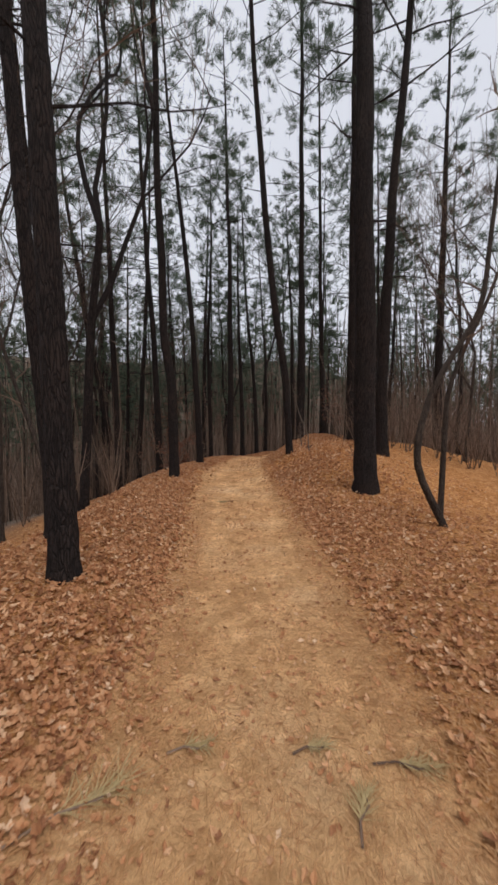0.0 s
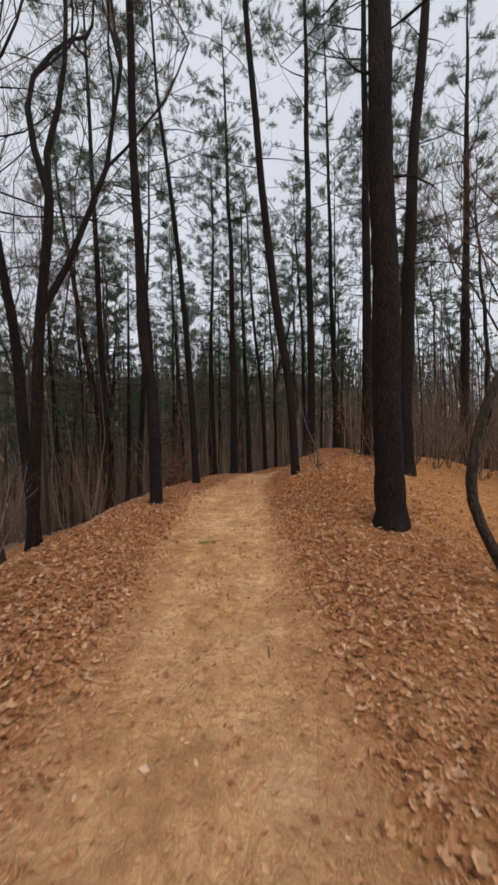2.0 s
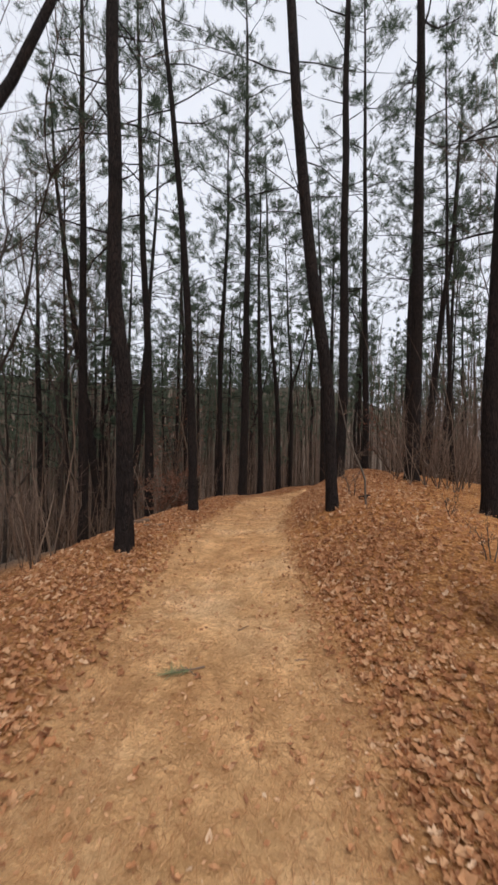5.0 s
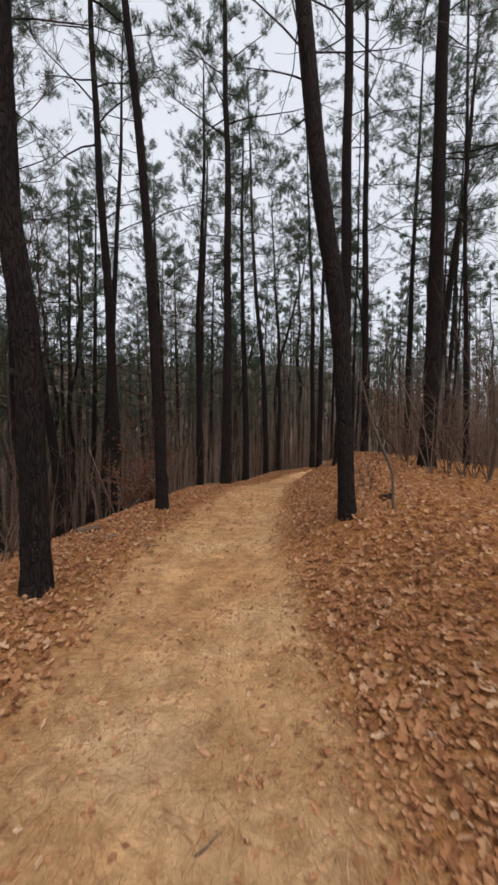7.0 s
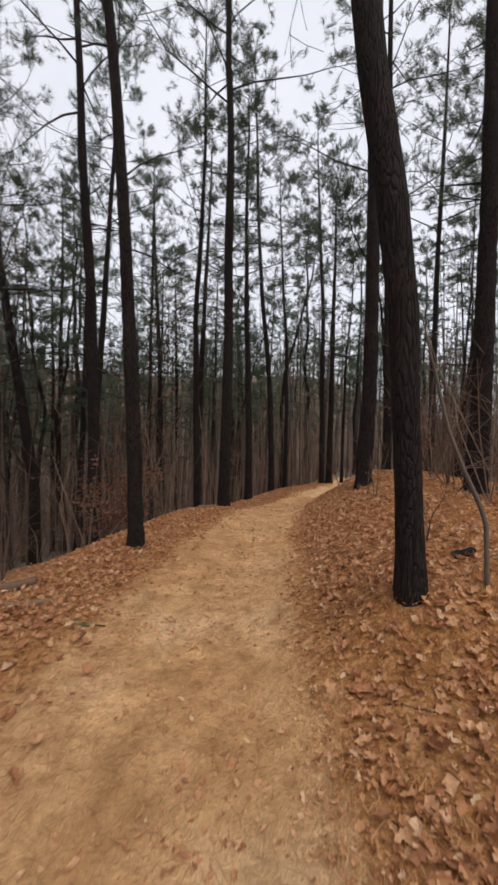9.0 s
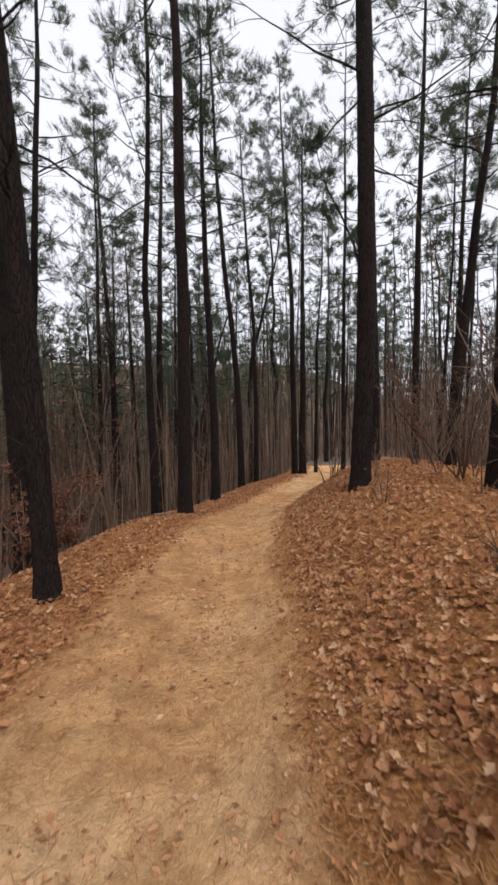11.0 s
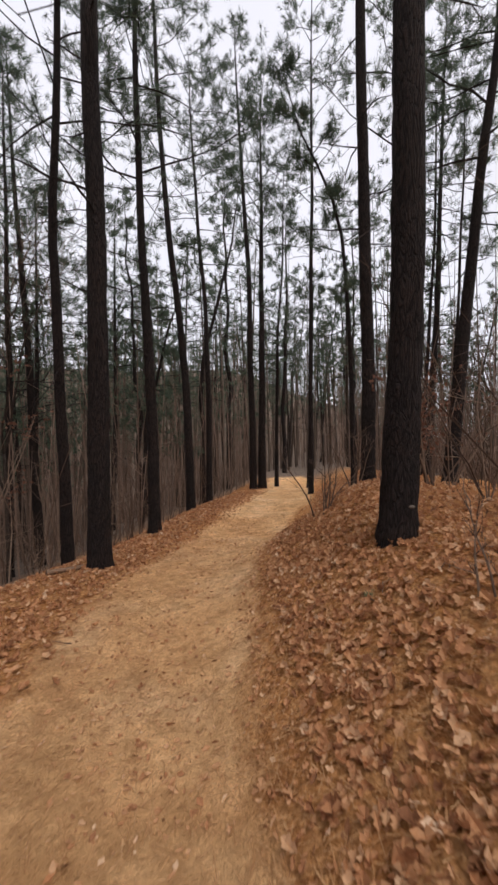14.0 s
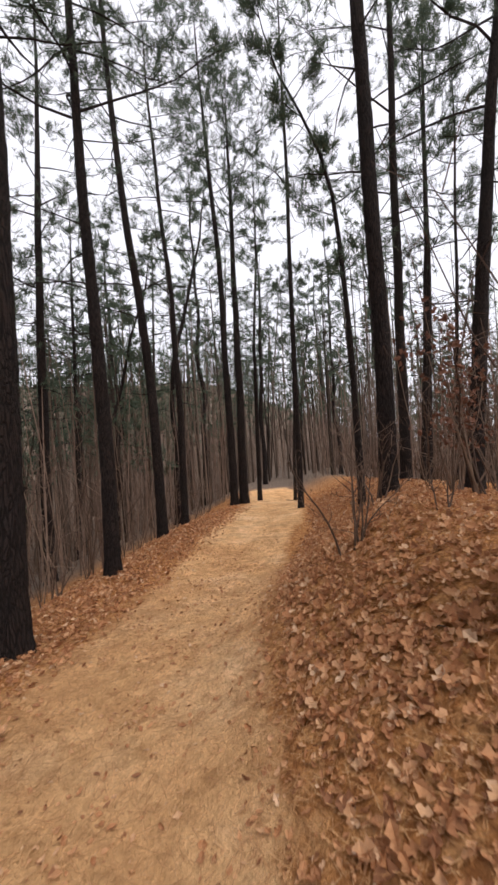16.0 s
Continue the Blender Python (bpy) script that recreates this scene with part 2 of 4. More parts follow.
class Soup:
    """Gathers tubes and blades into one list of points and faces."""

    def __init__(self):
        self.v, self.f = [], []

    def tube(self, line, radii, sides=6, cap=False, rough=0.0, rng=None):
        start, line = len(self.v), [Vector(p) for p in line]
        for k, (p, r) in enumerate(zip(line, radii)):
            along = (line[min(k + 1, len(line) - 1)] - line[max(k - 1, 0)]).normalized()
            side = along.orthogonal() if abs(along.z) < 0.9 else Vector((1, 0, 0)) - along * along.x
            side.normalize()
            other = along.cross(side)
            for s in range(sides):
                a = 2 * math.pi * s / sides
                w = r * (1 + rough * (rng.random() - 0.5)) if rng else r
                self.v.append(p + w * (math.cos(a) * side + math.sin(a) * other))
        for k in range(len(line) - 1):
            for s in range(sides):
                a, b = start + k * sides + s, start + k * sides + (s + 1) % sides
                self.f.append((a, b, b + sides, a + sides))
        if cap:
            self.f.append(tuple(range(len(self.v) - sides, len(self.v))))
            self.f.append(tuple(range(start + sides - 1, start - 1, -1)))

    def tuft(self, at, along, rng, count=12, length=0.2, width=0.016, spread=0.9):
        """Needles standing out round the end of a twig."""
        for _ in range(count):
            d = (along + spread * Vector((rng.gauss(0, 1), rng.gauss(0, 1), rng.gauss(0, 1)))).normalized()
            o = at - along * rng.random() * length * 0.9
            side = d.orthogonal()
            side.rotate(Matrix.Rotation(rng.random() * 6.28, 3, d))
            tip, w, k = o + d * length * rng.uniform(0.7, 1.2), side.normalized() * width, len(self.v)
            self.v += [o - w, o + w, tip]
            self.f.append((k, k + 1, k + 2))

    def leaf(self, at, normal, turn, size, rng, curl=0.3, plain=False):
        """A lobed leaf, bent along its rib."""
        n = normal.normalized()
        u = n.orthogonal().normalized()
        u.rotate(Matrix.Rotation(turn, 3, n))
        w, k = n.cross(u), len(self.v)
        wide = rng.uniform(0.28, 0.4)
        lift = curl * size * rng.uniform(0.3, 1.2)
        sway = rng.uniform(-0.1, 0.1)
        rows = ((-0.5, 0.02, 0.7), (-0.22, 0.8, 0.25), (-0.05, 0.5, 0.1), (0.15, 1.0, 0.12), (0.3, 0.55, 0.3), (0.5, 0.02, 0.8))
        if plain:
            rows = ((-0.5, 0.05, 0.6), (0.05, 0.95, 0.1), (0.5, 0.05, 0.7))
        for a, b, z in rows:
            mid = at + u * a * size + w * sway * size * a + n * (lift * z * rng.uniform(0.6, 1.4))
            self.v += [mid - w * wide * b * size * rng.uniform(0.75, 1.25) + n * lift * rng.uniform(0.3, 1.3) * b, mid, mid + w * wide * b * size + n * lift * (0.4 + 0.6 * rng.random()) * b]
        for r in range(len(rows) - 1):
            a = k + 3 * r
            self.f += [(a, a + 1, a + 4, a + 3), (a + 1, a + 2, a + 5, a + 4)]

    def make(self, name, mat, parent=None, label="", smooth=False):
        return mesh_object(name, self.v, self.f, mat, parent, label, smooth)


def smooth_step(a, b, x):
    t = min(max((x - a) / (b - a), 0.0), 1.0)
    return t * t * (3 - 2 * t)


def along_trail(y, at, values):
    return float(np.interp(y, at, values))


# ---- the lie of the land ----
def trail_middle(y):
    return along_trail(y, (-60, 0, 2.5, 4, 6, 8.6, 10.5, 12.7, 15, 16, 17, 20, 23, 26, 30, 35, 60, 200), (0, 0, 0, -0.12, -0.2, -0.38, -0.42, -0.28, 0.0, 0.27, 0.62, 1.78, 2.98, 4.1, 5.3, 6.4, 18, 90))


def trail_height(y):
    return along_trail(y, (-60, 0, 4, 10, 14, 16, 18.5, 22, 27, 35, 70, 300), (-0.5, 0, 0, 0.03, -0.2, -0.27, -0.55, -0.68, -1.1, -1.6, -3, -6))


def bank_rise(y):
    return along_trail(y, (-10, 4, 5.8, 7, 8.3, 10, 11.5, 14, 17.5, 20, 24, 40), (0, 0, 0, 0.08, 0.32, 0.54, 0.65, 0.84, 0.94, 0.9, 0.7, 0.5))


def ground_height(x, y):
    u = x - trail_middle(y)
    z = trail_height(y)
    if u > 0:
        z += bank_rise(y) * smooth_step(along_trail(y, (16.5, 20), (0.1, 1.0)), along_trail(y, (16.5, 20), (2.2, 3.2)), u) - (0.18 - 0.06 * smooth_step(10.5, 13, y)) * max(0.0, min(u, 7.0) - 2.6) - min(0.22 * max(0.0, u - 6.5), 9.0)
    else:
        z += 0.16 * smooth_step(0.6, 1.4, -u) * smooth_step(9, 5, y)
        d = max(0.0, -u - 1.5)
        z -= 8.0 * (1 - math.exp(-0.36 * d * smooth_step(0, 2, d) / 8.0))
    far = math.hypot(x, y - 10)
    if far > 35:
        turn = math.atan2(x, y - 10)
        right = smooth_step(0.05, 0.6, turn)
        z += smooth_step(28 + 30 * right, 125, far) * (30 - 27 * right)
    near = 1 - smooth_step(20, 40, far)
    z += 0.19 * math.exp(-((x - 0.86) ** 2 + (y - 9.85) ** 2) / 0.12)
    z += 0.05 * noise.noise((x * 0.7, y * 0.7, 0)) * smooth_step(0.5, 1.5, abs(u)) + (0.016 * noise.noise((x * 2.2, y * 2.2, 5)) + 0.01 * noise.noise((x * 4.5, y * 4.5, 6))) * near
    z += 0.018 * smooth_step(0.35, 0.75, abs(u)) * near
    return z


def worn(x, y):
    u = abs(x - trail_middle(y) + 0.12 * noise.noise((0, y * 0.8, 3)))
    half = 0.66 + 0.12 * noise.noise((x * 0.3, y * 0.9, 9)) + 0.22 * smooth_step(0, -0.6, x - trail_middle(y)) - 0.1 * smooth_step(7, 10, y) * smooth_step(0, 0.4, x - trail_middle(y)) + 0.3 * smooth_step(18, 22, y)
    return (1 - smooth_step(half - 0.3, half + 0.42, u)) * smooth_step(36, 30, y)


def spaced(stops):
    out = []
    for (a, step), (b, _) in zip(stops, stops[1:]):
        out += list(np.arange(a, b - 1e-6, step))
    return out + [stops[-1][0]]


def sheet(name, xs, ys, lift=0.0, follow=False):
    """Ground over a grid; follow: the columns run along the trail."""
    verts, weight, near_litter = [], [], []
    for y in ys:
        c = trail_middle(y) if follow else 0.0
        for x in xs:
            verts.append((x + c, y, ground_height(x + c, y) + lift))
            weight.append(worn(x + c, y))
            # full litter colour near the walk, fading to the haze-greyed one far off
            near_litter.append((1 - smooth_step(15, 24, math.hypot(x + c, y - 12))) * (1 - smooth_step(3, 9, trail_middle(y) - x - c)))
    nx = len(xs)
    faces = [(j * nx + i, j * nx + i + 1, (j + 1) * nx + i + 1, (j + 1) * nx + i) for j in range(len(ys) - 1) for i in range(nx - 1)]
    ob = mesh_object(name, verts, faces, EARTH, smooth=True)
    ob.data.attributes.new("worn", "FLOAT", "POINT").data.foreach_set("value", weight)
    ob.data.attributes.new("straw", "FLOAT", "POINT").data.foreach_set("value", near_litter)
    return ob


ground = sheet(
    "ground",
    spaced([(-320, 40), (-80, 8), (-24, 1.5), (-9, 0.4), (-4, 0.16), (5, 0.4), (10, 1.5), (26, 8), (90, 40), (330, 40)]),
    spaced([(-200, 40), (-40, 6), (-4, 0.8), (0, 0.16), (24, 0.5), (40, 2), (80, 8), (160, 40), (400, 40)]),
)
tagged(ground, "forest floor covered in brown leaves and pine straw", "forest floor", kind="structure")
trail = sheet("path", spaced([(-1.2, 0.12), (1.2, 0.12)]), spaced([(-1.5, 0.16), (28, 0.4), (34, 0.4)]), lift=0.006, follow=True)
tagged(trail, "narrow trodden path of tan sandy clay", "path", kind="structure")


# ---- trees ----
def axis(bends, height, rng, step=0.7, wobble=0.03, fine=0.0):
    """The trunk's middle line above its base, through the bends (height, east, north)."""
    hs, xs, ys = [-0.4, 0.0], [0.0, 0.0], [0.0, 0.0]
    for h, x, y in bends:
        hs.append(h), xs.append(x), ys.append(y)
    top = hs[-1]
    if height > top:
        slope = (xs[-1] - xs[-2]) / max(hs[-1] - hs[-2], 0.3) * 0.5
        hs.append(height), xs.append(xs[-1] + slope * (height - top)), ys.append(ys[-1])
    out, seed = [], rng.random() * 100
    low = fine or 1.0
    levels = list(np.arange(-0.25, min(low, height), 0.25 if not fine else 0.12)) + list(np.arange(low, height, step)) + [height]
    for z in levels:
        s = 0.35
        pts = [np.interp(z + d, hs, xs) for d in (-s, 0, s)], [np.interp(z + d, hs, ys) for d in (-s, 0, s)]
        w = wobble * min(1, max(z, 0) / 3)
        out.append(Vector((np.mean(pts[0]) + w * noise.noise((z * 0.4, seed, 0)), np.mean(pts[1]) + w * noise.noise((z * 0.4, seed, 7)), z)))
    return out


def trunk_radius(z, r, height, full=0.0):
    flare = 0.26 * math.exp(-max(z + 0.05, 0) / 0.14) + 0.1 * math.exp(-max(z, 0) / 0.7)
    return r * (1 + flare + full * smooth_step(0.4, 2.2, z)) * max(0.06, max(0.0, 1 - max(z, 0) / height) ** 0.72)


def limb(wood, green, start, way, length, radius, rng, tufts, needle, droop=0.12, twigs=5):
    """A bough that wanders outward, with twigs and needle tufts on its outer half."""
    line, p, d, n = [start], start.copy(), way.normalized(), 5
    for k in range(n):
        d = (d + Vector((rng.gauss(0, 0.16), rng.gauss(0, 0.16), rng.gauss(0.05, 0.13) - droop * (k < 2)))).normalized()
        p = p + d * length / n
        line.append(p.copy())
    wood.tube(line, [radius * (1 - 0.8 * k / n) for k in range(n + 1)], 4)
    for _ in range(twigs):
        k = rng.uniform(1.5, n - 0.01)
        i = int(k)
        s = line[i].lerp(line[i + 1], k - i)
        t = (line[i + 1] - line[i]).normalized()
        side = (t * 0.6 + Vector((rng.gauss(0, 0.7), rng.gauss(0, 0.7), rng.gauss(0.25, 0.4)))).normalized()
        long = length * rng.uniform(0.16, 0.4)
        e, m = s + side * long, s + side * long * 0.5 + Vector((0, 0, rng.uniform(-0.06, 0.06)))
        wood.tube([s, m, e], [radius * 0.34, radius * 0.24, 0.003], 3)
        if green is not None:
            for q in range(tufts):
                o = m.lerp(e, rng.uniform(0.1, 1.1)) + Vector((rng.gauss(0, 0.075), rng.gauss(0, 0.075), rng.gauss(0, 0.06)))
                green.tuft(o, (side + Vector((0, 0, 0.5))).normalized(), rng, needle[0], needle[1], needle[2])
    if green is not None:
        green.tuft(line[-1], d, rng, needle[0], needle[1], needle[2])
    return line


def pine(name, x, y, r, height, bends=(), crown=0.5, apart=True, boughs=22, reach=2.4, tufts=5, needle=(20, 0.15, 0.005), seed=1, label="", sides=12, stubs=15, sunk=0.0, full=0.0, rise=0.15):
    rng = random.Random(seed)
    base = new(name)
    base.location = (x, y, ground_height(x, y) - sunk)
    line = axis(bends, height, rng, wobble=0.05 if apart else 0.3, fine=6.0 if apart and r > 0.085 else 0.0)
    wood = Soup()
    wood.tube(line, [trunk_radius(p.z, r, height, full) for p in line], sides + (6 if r > 0.1 and apart else 0), rough=0.13, rng=rng)
    wood.make("trunk", BARK, base, smooth=True)
    wood, green = Soup(), Soup()
    levels = [p for p in line if p.z > 0]

    def on_axis(z):
        k = min(max(sum(p.z < z for p in levels), 1), len(levels) - 1)
        a, b = levels[k - 1], levels[k]
        return a.lerp(b, (z - a.z) / max(b.z - a.z, 1e-3))

    turn = rng.random() * 6
    for k in range(boughs):
        f = (k + rng.random()) / boughs
        z = height * (crown + (0.99 - crown) * f)
        turn += 2.4 + rng.uniform(-0.5, 0.5)
        long = reach * (1.05 - 0.75 * f) * rng.uniform(0.6, 1.15)
        up = rise + 0.7 * f + rng.gauss(0, 0.15)
        if apart:
            wood = Soup()
        limb(wood, green, on_axis(z), Vector((math.cos(turn), math.sin(turn), up)), long, max(0.012, 0.3 * trunk_radius(z, r, height)), rng, tufts, needle, twigs=7 if apart else 5)
        if apart:
            wood.make("bough", BARK, base)
    for k in range(stubs):
        z = height * rng.uniform(0.22, crown)
        turn += 2.0 + rng.random()
        if apart:
            wood = Soup()
        limb(wood, None, on_axis(z), Vector((math.cos(turn), math.sin(turn), rng.uniform(-0.15, 0.4))), rng.uniform(0.3, 1.9), max(0.01, 0.16 * trunk_radius(z, r, height)), rng, 0, needle, twigs=3)
        if apart:
            wood.make("dead_bough", BARK, base)
    if not apart:
        tagged(wood.make("boughwork", BARK, base), kind="stuff")
    tagged(green.make("crown", NEEDLE, base, "sparse dark green needle crown"), kind="stuff")
    return tagged(base, label or "tall pine with dark plated bark and sparse crown", "pine tree", "pines of the wood")


def bare_tree(name, x, y, r, height, bends=(), seed=1, label="", fork=0.3, boughs=9, spread=0.75, mat=None, leaves=0, sides=9):
    """A leafless broadleaf: a trunk that divides again and again."""
    rng = random.Random(seed)
    base = new(name)
    base.location = (x, y, ground_height(x, y))
    line = axis(bends, height * max(fork, 0.3), rng, 0.4)
    wood, twig, leaf = Soup(), Soup(), Soup()
    wood.tube(line, [r * (1.35 if p.z < 0.1 else 1) * (1 - 0.3 * max(p.z, 0) / line[-1].z) for p in line], sides, rough=0.08, rng=rng)

    def grow(p, d, long, rad, deep):
        pts, n = [p], 5
        for k in range(n):
            d = (d + Vector((rng.gauss(0, 0.13), rng.gauss(0, 0.13), rng.gauss(0.06 + 0.07 * (deep > 1), 0.09)))).normalized()
            pts.append(pts[-1] + d * long / n)
        (wood if deep > 1 else twig).tube(pts, [rad * (1 - 0.45 * k / n) for k in range(n + 1)], 6 if deep > 1 else 3)
        if deep == 0:
            for _ in range(leaves):
                o = pts[rng.randint(1, n)] + Vector((rng.gauss(0, 0.05), rng.gauss(0, 0.05), -0.04))
                leaf.leaf(o, Vector((rng.gauss(0, 1), rng.gauss(0, 1), 0.4)), rng.random() * 6, rng.uniform(0.06, 0.1), rng, 0.5)
            return
        for k in range((4 if deep > 1 else 5) - (boughs < 9)):
            s = pts[-1] if k == 0 else pts[rng.randint(2, n)]
            w = (d + Vector((rng.gauss(0, spread), rng.gauss(0, spread), rng.gauss(0.1, 0.3)))).normalized()
            grow(s, w, long * rng.uniform(0.5, 0.8), max(0.004, rad * (0.62 if k == 0 else 0.42)), deep - 1)

    for k in range(2 if boughs < 6 else 3):
        a = rng.random() * 6.28
        s = line[-1] if k < 2 else line[-2 - len(line) // 4]
        grow(s, Vector((0.45 * math.cos(a), 0.45 * math.sin(a), 1)), height * 0.33, r * 0.62, 3 if boughs > 5 else 2)
    wood.make("trunk", mat or BARK_GREY, base, smooth=True)
    tagged(twig.make("twigwork", TWIG, base), kind="stuff")
    if leaf.v:
        tagged(leaf.make("leaves", BEECH_LEAF, base, "withered brown leaves"), kind="stuff")
    return tagged(base, label or "leafless grey broadleaf tree with fine twigs", "bare tree", "bare trees of the wood")


# ---- trees along the walk ----
def crooked(x, y, r, bends, seed):
    """A thin leaning stem that bows over."""
    rng = random.Random(seed)
    base = new("crooked_sapling")
    base.location = (x, y, ground_height(x, y))
    wood, twig = Soup(), Soup()
    line = [Vector((0.03, 0, -0.2)), Vector((0, 0, 0))] + [Vector((b, c, a)) for a, b, c in bends]
    last = (line[-1] - line[-2]).normalized()
    line += [line[-1] + last * 0.8 + Vector((0, 0, 0.3)), line[-1] + last * 1.5 + Vector((0, 0, 1.2))]
    fine = []
    for k in range(len(line) - 1):
        for s in range(4):
            q = s / 4
            a, b, c, d = line[max(k - 1, 0)], line[k], line[k + 1], line[min(k + 2, len(line) - 1)]
            fine.append(0.5 * (2 * b + (c - a) * q + (2 * a - 5 * b + 4 * c - d) * q * q + (3 * b - a - 3 * c + d) * q ** 3))
    n = len(fine)
    wood.tube(fine, [r * (1 - 0.7 * k / n) for k in range(n)], 8, rough=0.1, rng=rng)
    wood.make("trunk", BARK_GREY, base, smooth=True)
    for k in range(9):
        i = rng.randint(n // 2, n - 2)
        limb(twig, None, fine[i], Vector((rng.gauss(0, 0.6), rng.gauss(0, 0.6), 0.8)), rng.uniform(0.4, 1.4), r * 0.25, rng, 0, (1, 1, 1), twigs=4)
    tagged(twig.make("twigwork", TWIG, base), kind="stuff")
    return tagged(base, "crooked leaning leafless sapling with a bowed stem", "sapling", "crooked saplings")


pine("pine", -1.62, 3.17, 0.110, 15, [(1.9, -0.01, -0), (4.4, -0.04, -0)], crown=0.6, boughs=24, reach=2.31, seed=244, label="tall pine with flared base and dark furrowed bark")
pine("pine", -2.34, 4.41, 0.095, 12.5, [(0.7, 0, 0), (2.5, -0.12, -0), (4, -0.23, -0), (5.7, -0.26, -0)], crown=0.51, boughs=24, reach=2.26, seed=486)
pine("pine", -1.88, 8.95, 0.108, 17, [(1.2, 0, 0), (2.35, -0.02, 0), (2.65, -0.08, 0), (3.0, -0.16, 0), (3.5, -0.18, 0), (4.6, -0.18, 0), (5.7, -0.2, 0)], crown=0.6, boughs=24, reach=2.58, seed=14, label="pine with a kinked lower trunk at the path edge")
pine("pine", -1.77, 12.60, 0.101, 15.5, [(3.1, -0.11, -0), (6, -0.27, -0.01), (8, -0.48, -0.01), (10.6, -0.76, -0.02)], crown=0.52, boughs=24, reach=2.58, seed=197, label="slim pine leaning over the slope edge")
pine("pine", -1.02, 16.53, 0.134, 17.3, [(4, 0.08, 0), (7.9, 0.08, 0), (11.7, 0.01, 0)], crown=0.52, boughs=24, reach=2.88, seed=488)
pine("pine", -0.55, 19.12, 0.113, 12.5, [(2.6, -0.01, 0), (5.1, -0.11, 0.02), (8.4, -0.13, 0.03)], crown=0.52, boughs=24, reach=2.62, seed=156)
pine("pine", 0.19, 21.86, 0.113, 16.6, [(3.1, -0.06, 0.01), (6.8, -0.38, 0.09), (11.2, -0.66, 0.15)], crown=0.52, boughs=24, reach=2.33, seed=688)
pine("pine", 0.87, 9.85, 0.080, 16, [(0.6, -0.03, 0), (1.3, -0.07, 0), (1.95, -0.09, 0), (2.25, -0.15, 0), (2.6, -0.23, 0), (3.0, -0.27, 0), (3.9, -0.37, 0), (4.9, -0.49, 0), (6.2, -0.64, 0)], full=0.3, crown=0.6, boughs=24, reach=2.44, seed=981, label="slender pine bent above head height beside the path")
pine("pine", 1.95, 6.95, 0.195, 19, [(1.6, -0.06, 0), (3.4, -0.06, 0), (5.1, -0.1, 0), (7.5, -0.12, 0)], crown=0.6, boughs=24, reach=2.42, seed=32, label="stout straight pine with nearly black plated bark")
pine("pine", 3.35, 10.25, 0.150, 18, [(1.8, -0.07, 0), (4.5, 0.05, 0), (6.4, 0.15, 0), (7.9, 0.26, 0), (10, 0.5, 0)], crown=0.52, boughs=24, reach=2.9, seed=610, label="dark pine leaning outward from the bank")
pine("pine", 8.60, 18.20, 0.200, 20, [(6.2, -0.01, -0), (11.2, 0.06, 0)], crown=0.48, boughs=24, reach=2.78, seed=944)
pine("pine", -4.75, 13.50, 0.120, 17.7, [(3.6, -0.05, -0), (8.9, -0.09, -0), (12.8, -0.17, -0)], crown=0.57, boughs=24, reach=2.9, seed=988)
pine("pine", -6.77, 18.42, 0.165, 18.6, [(2.3, 0, 0), (7.4, -0.79, -0.02), (11.5, -1.35, -0.03), (14.9, -1.8, -0.04)], crown=0.49, boughs=24, reach=2.41, seed=140)
pine("pine", -3.96, 16.23, 0.147, 18.5, [(4, -0.05, -0), (9.1, -0.3, -0.01), (13.3, -0.48, -0.01)], crown=0.52, boughs=24, reach=2.44, seed=798)
pine("pine", -2.07, 18.88, 0.106, 15.6, [(6.2, -0.07, -0), (9.5, 0.12, 0), (10.8, 0.14, 0)], crown=0.5, boughs=24, reach=2.63, seed=396)
pine("pine", 3.35, 13.83, 0.158, 20, [(3.2, 0.1, 0), (5.9, 0.1, 0), (11.2, 0.08, 0)], crown=0.52, boughs=24, reach=2.92, seed=418, label="tall straight pine rising from the bank")
pine("pine", -9.73, 25.07, 0.146, 17.7, [(3.4, 0, 0), (12.5, 0.21, 0.01)], crown=0.41, boughs=24, reach=2.43, seed=952)
pine("pine", 0.76, 23.33, 0.096, 13.5, [(3.4, 0.05, -0.01), (6.3, -0.04, 0.01), (8.5, -0.2, 0.05)], crown=0.43, boughs=24, reach=2.88, seed=713)
pine("pine", 1.67, 14.25, 0.13, 19, [(1.8, 0.07, -0), (3.5, 0.07, -0), (5.1, 0.07, -0)], crown=0.6, boughs=24, reach=2.66, seed=988, label="stout dark pine with flared foot on the leafy bank")
pine("pine", 3.08, 17.56, 0.114, 18, [(1.8, 0, -0), (4, -0.02, 0.01), (6.2, -0.08, 0.02)], crown=0.52, boughs=24, reach=2.37, seed=107, label="pine on the bank behind thin brush")
pine("pine", 3.50, 19.02, 0.062, 8.7, [(2.9, -0.03, 0.01), (5.2, -0.18, 0.04), (6.3, -0.49, 0.11), (7.2, -0.99, 0.23)], crown=0.45, boughs=14, reach=1.33, seed=588)
pine("pine", -6.09, 20.50, 0.147, 19.1, [(1.9, -0, 0), (7.7, 0.46, -0.02), (14.4, 0.9, -0.04)], crown=0.58, boughs=24, reach=2.28, seed=655)
pine("pine", -5.05, 25.93, 0.159, 18, [(7.1, -0.1, 0), (12.5, -0.35, 0.01)], crown=0.56, boughs=24, reach=2.23, seed=421)
pine("pine", -4.69, 27.44, 0.125, 14.5, [(1.2, 0, 0), (6.2, 0.01, -0), (9.9, -0.1, 0)], crown=0.56, boughs=24, reach=2.24, seed=426)
pine("pine", -3.35, 26.39, 0.177, 19.5, [(1.3, -0, 0), (7.9, 0.12, -0.01), (14.5, 0.44, -0.02)], crown=0.47, boughs=24, reach=2.67, seed=47)
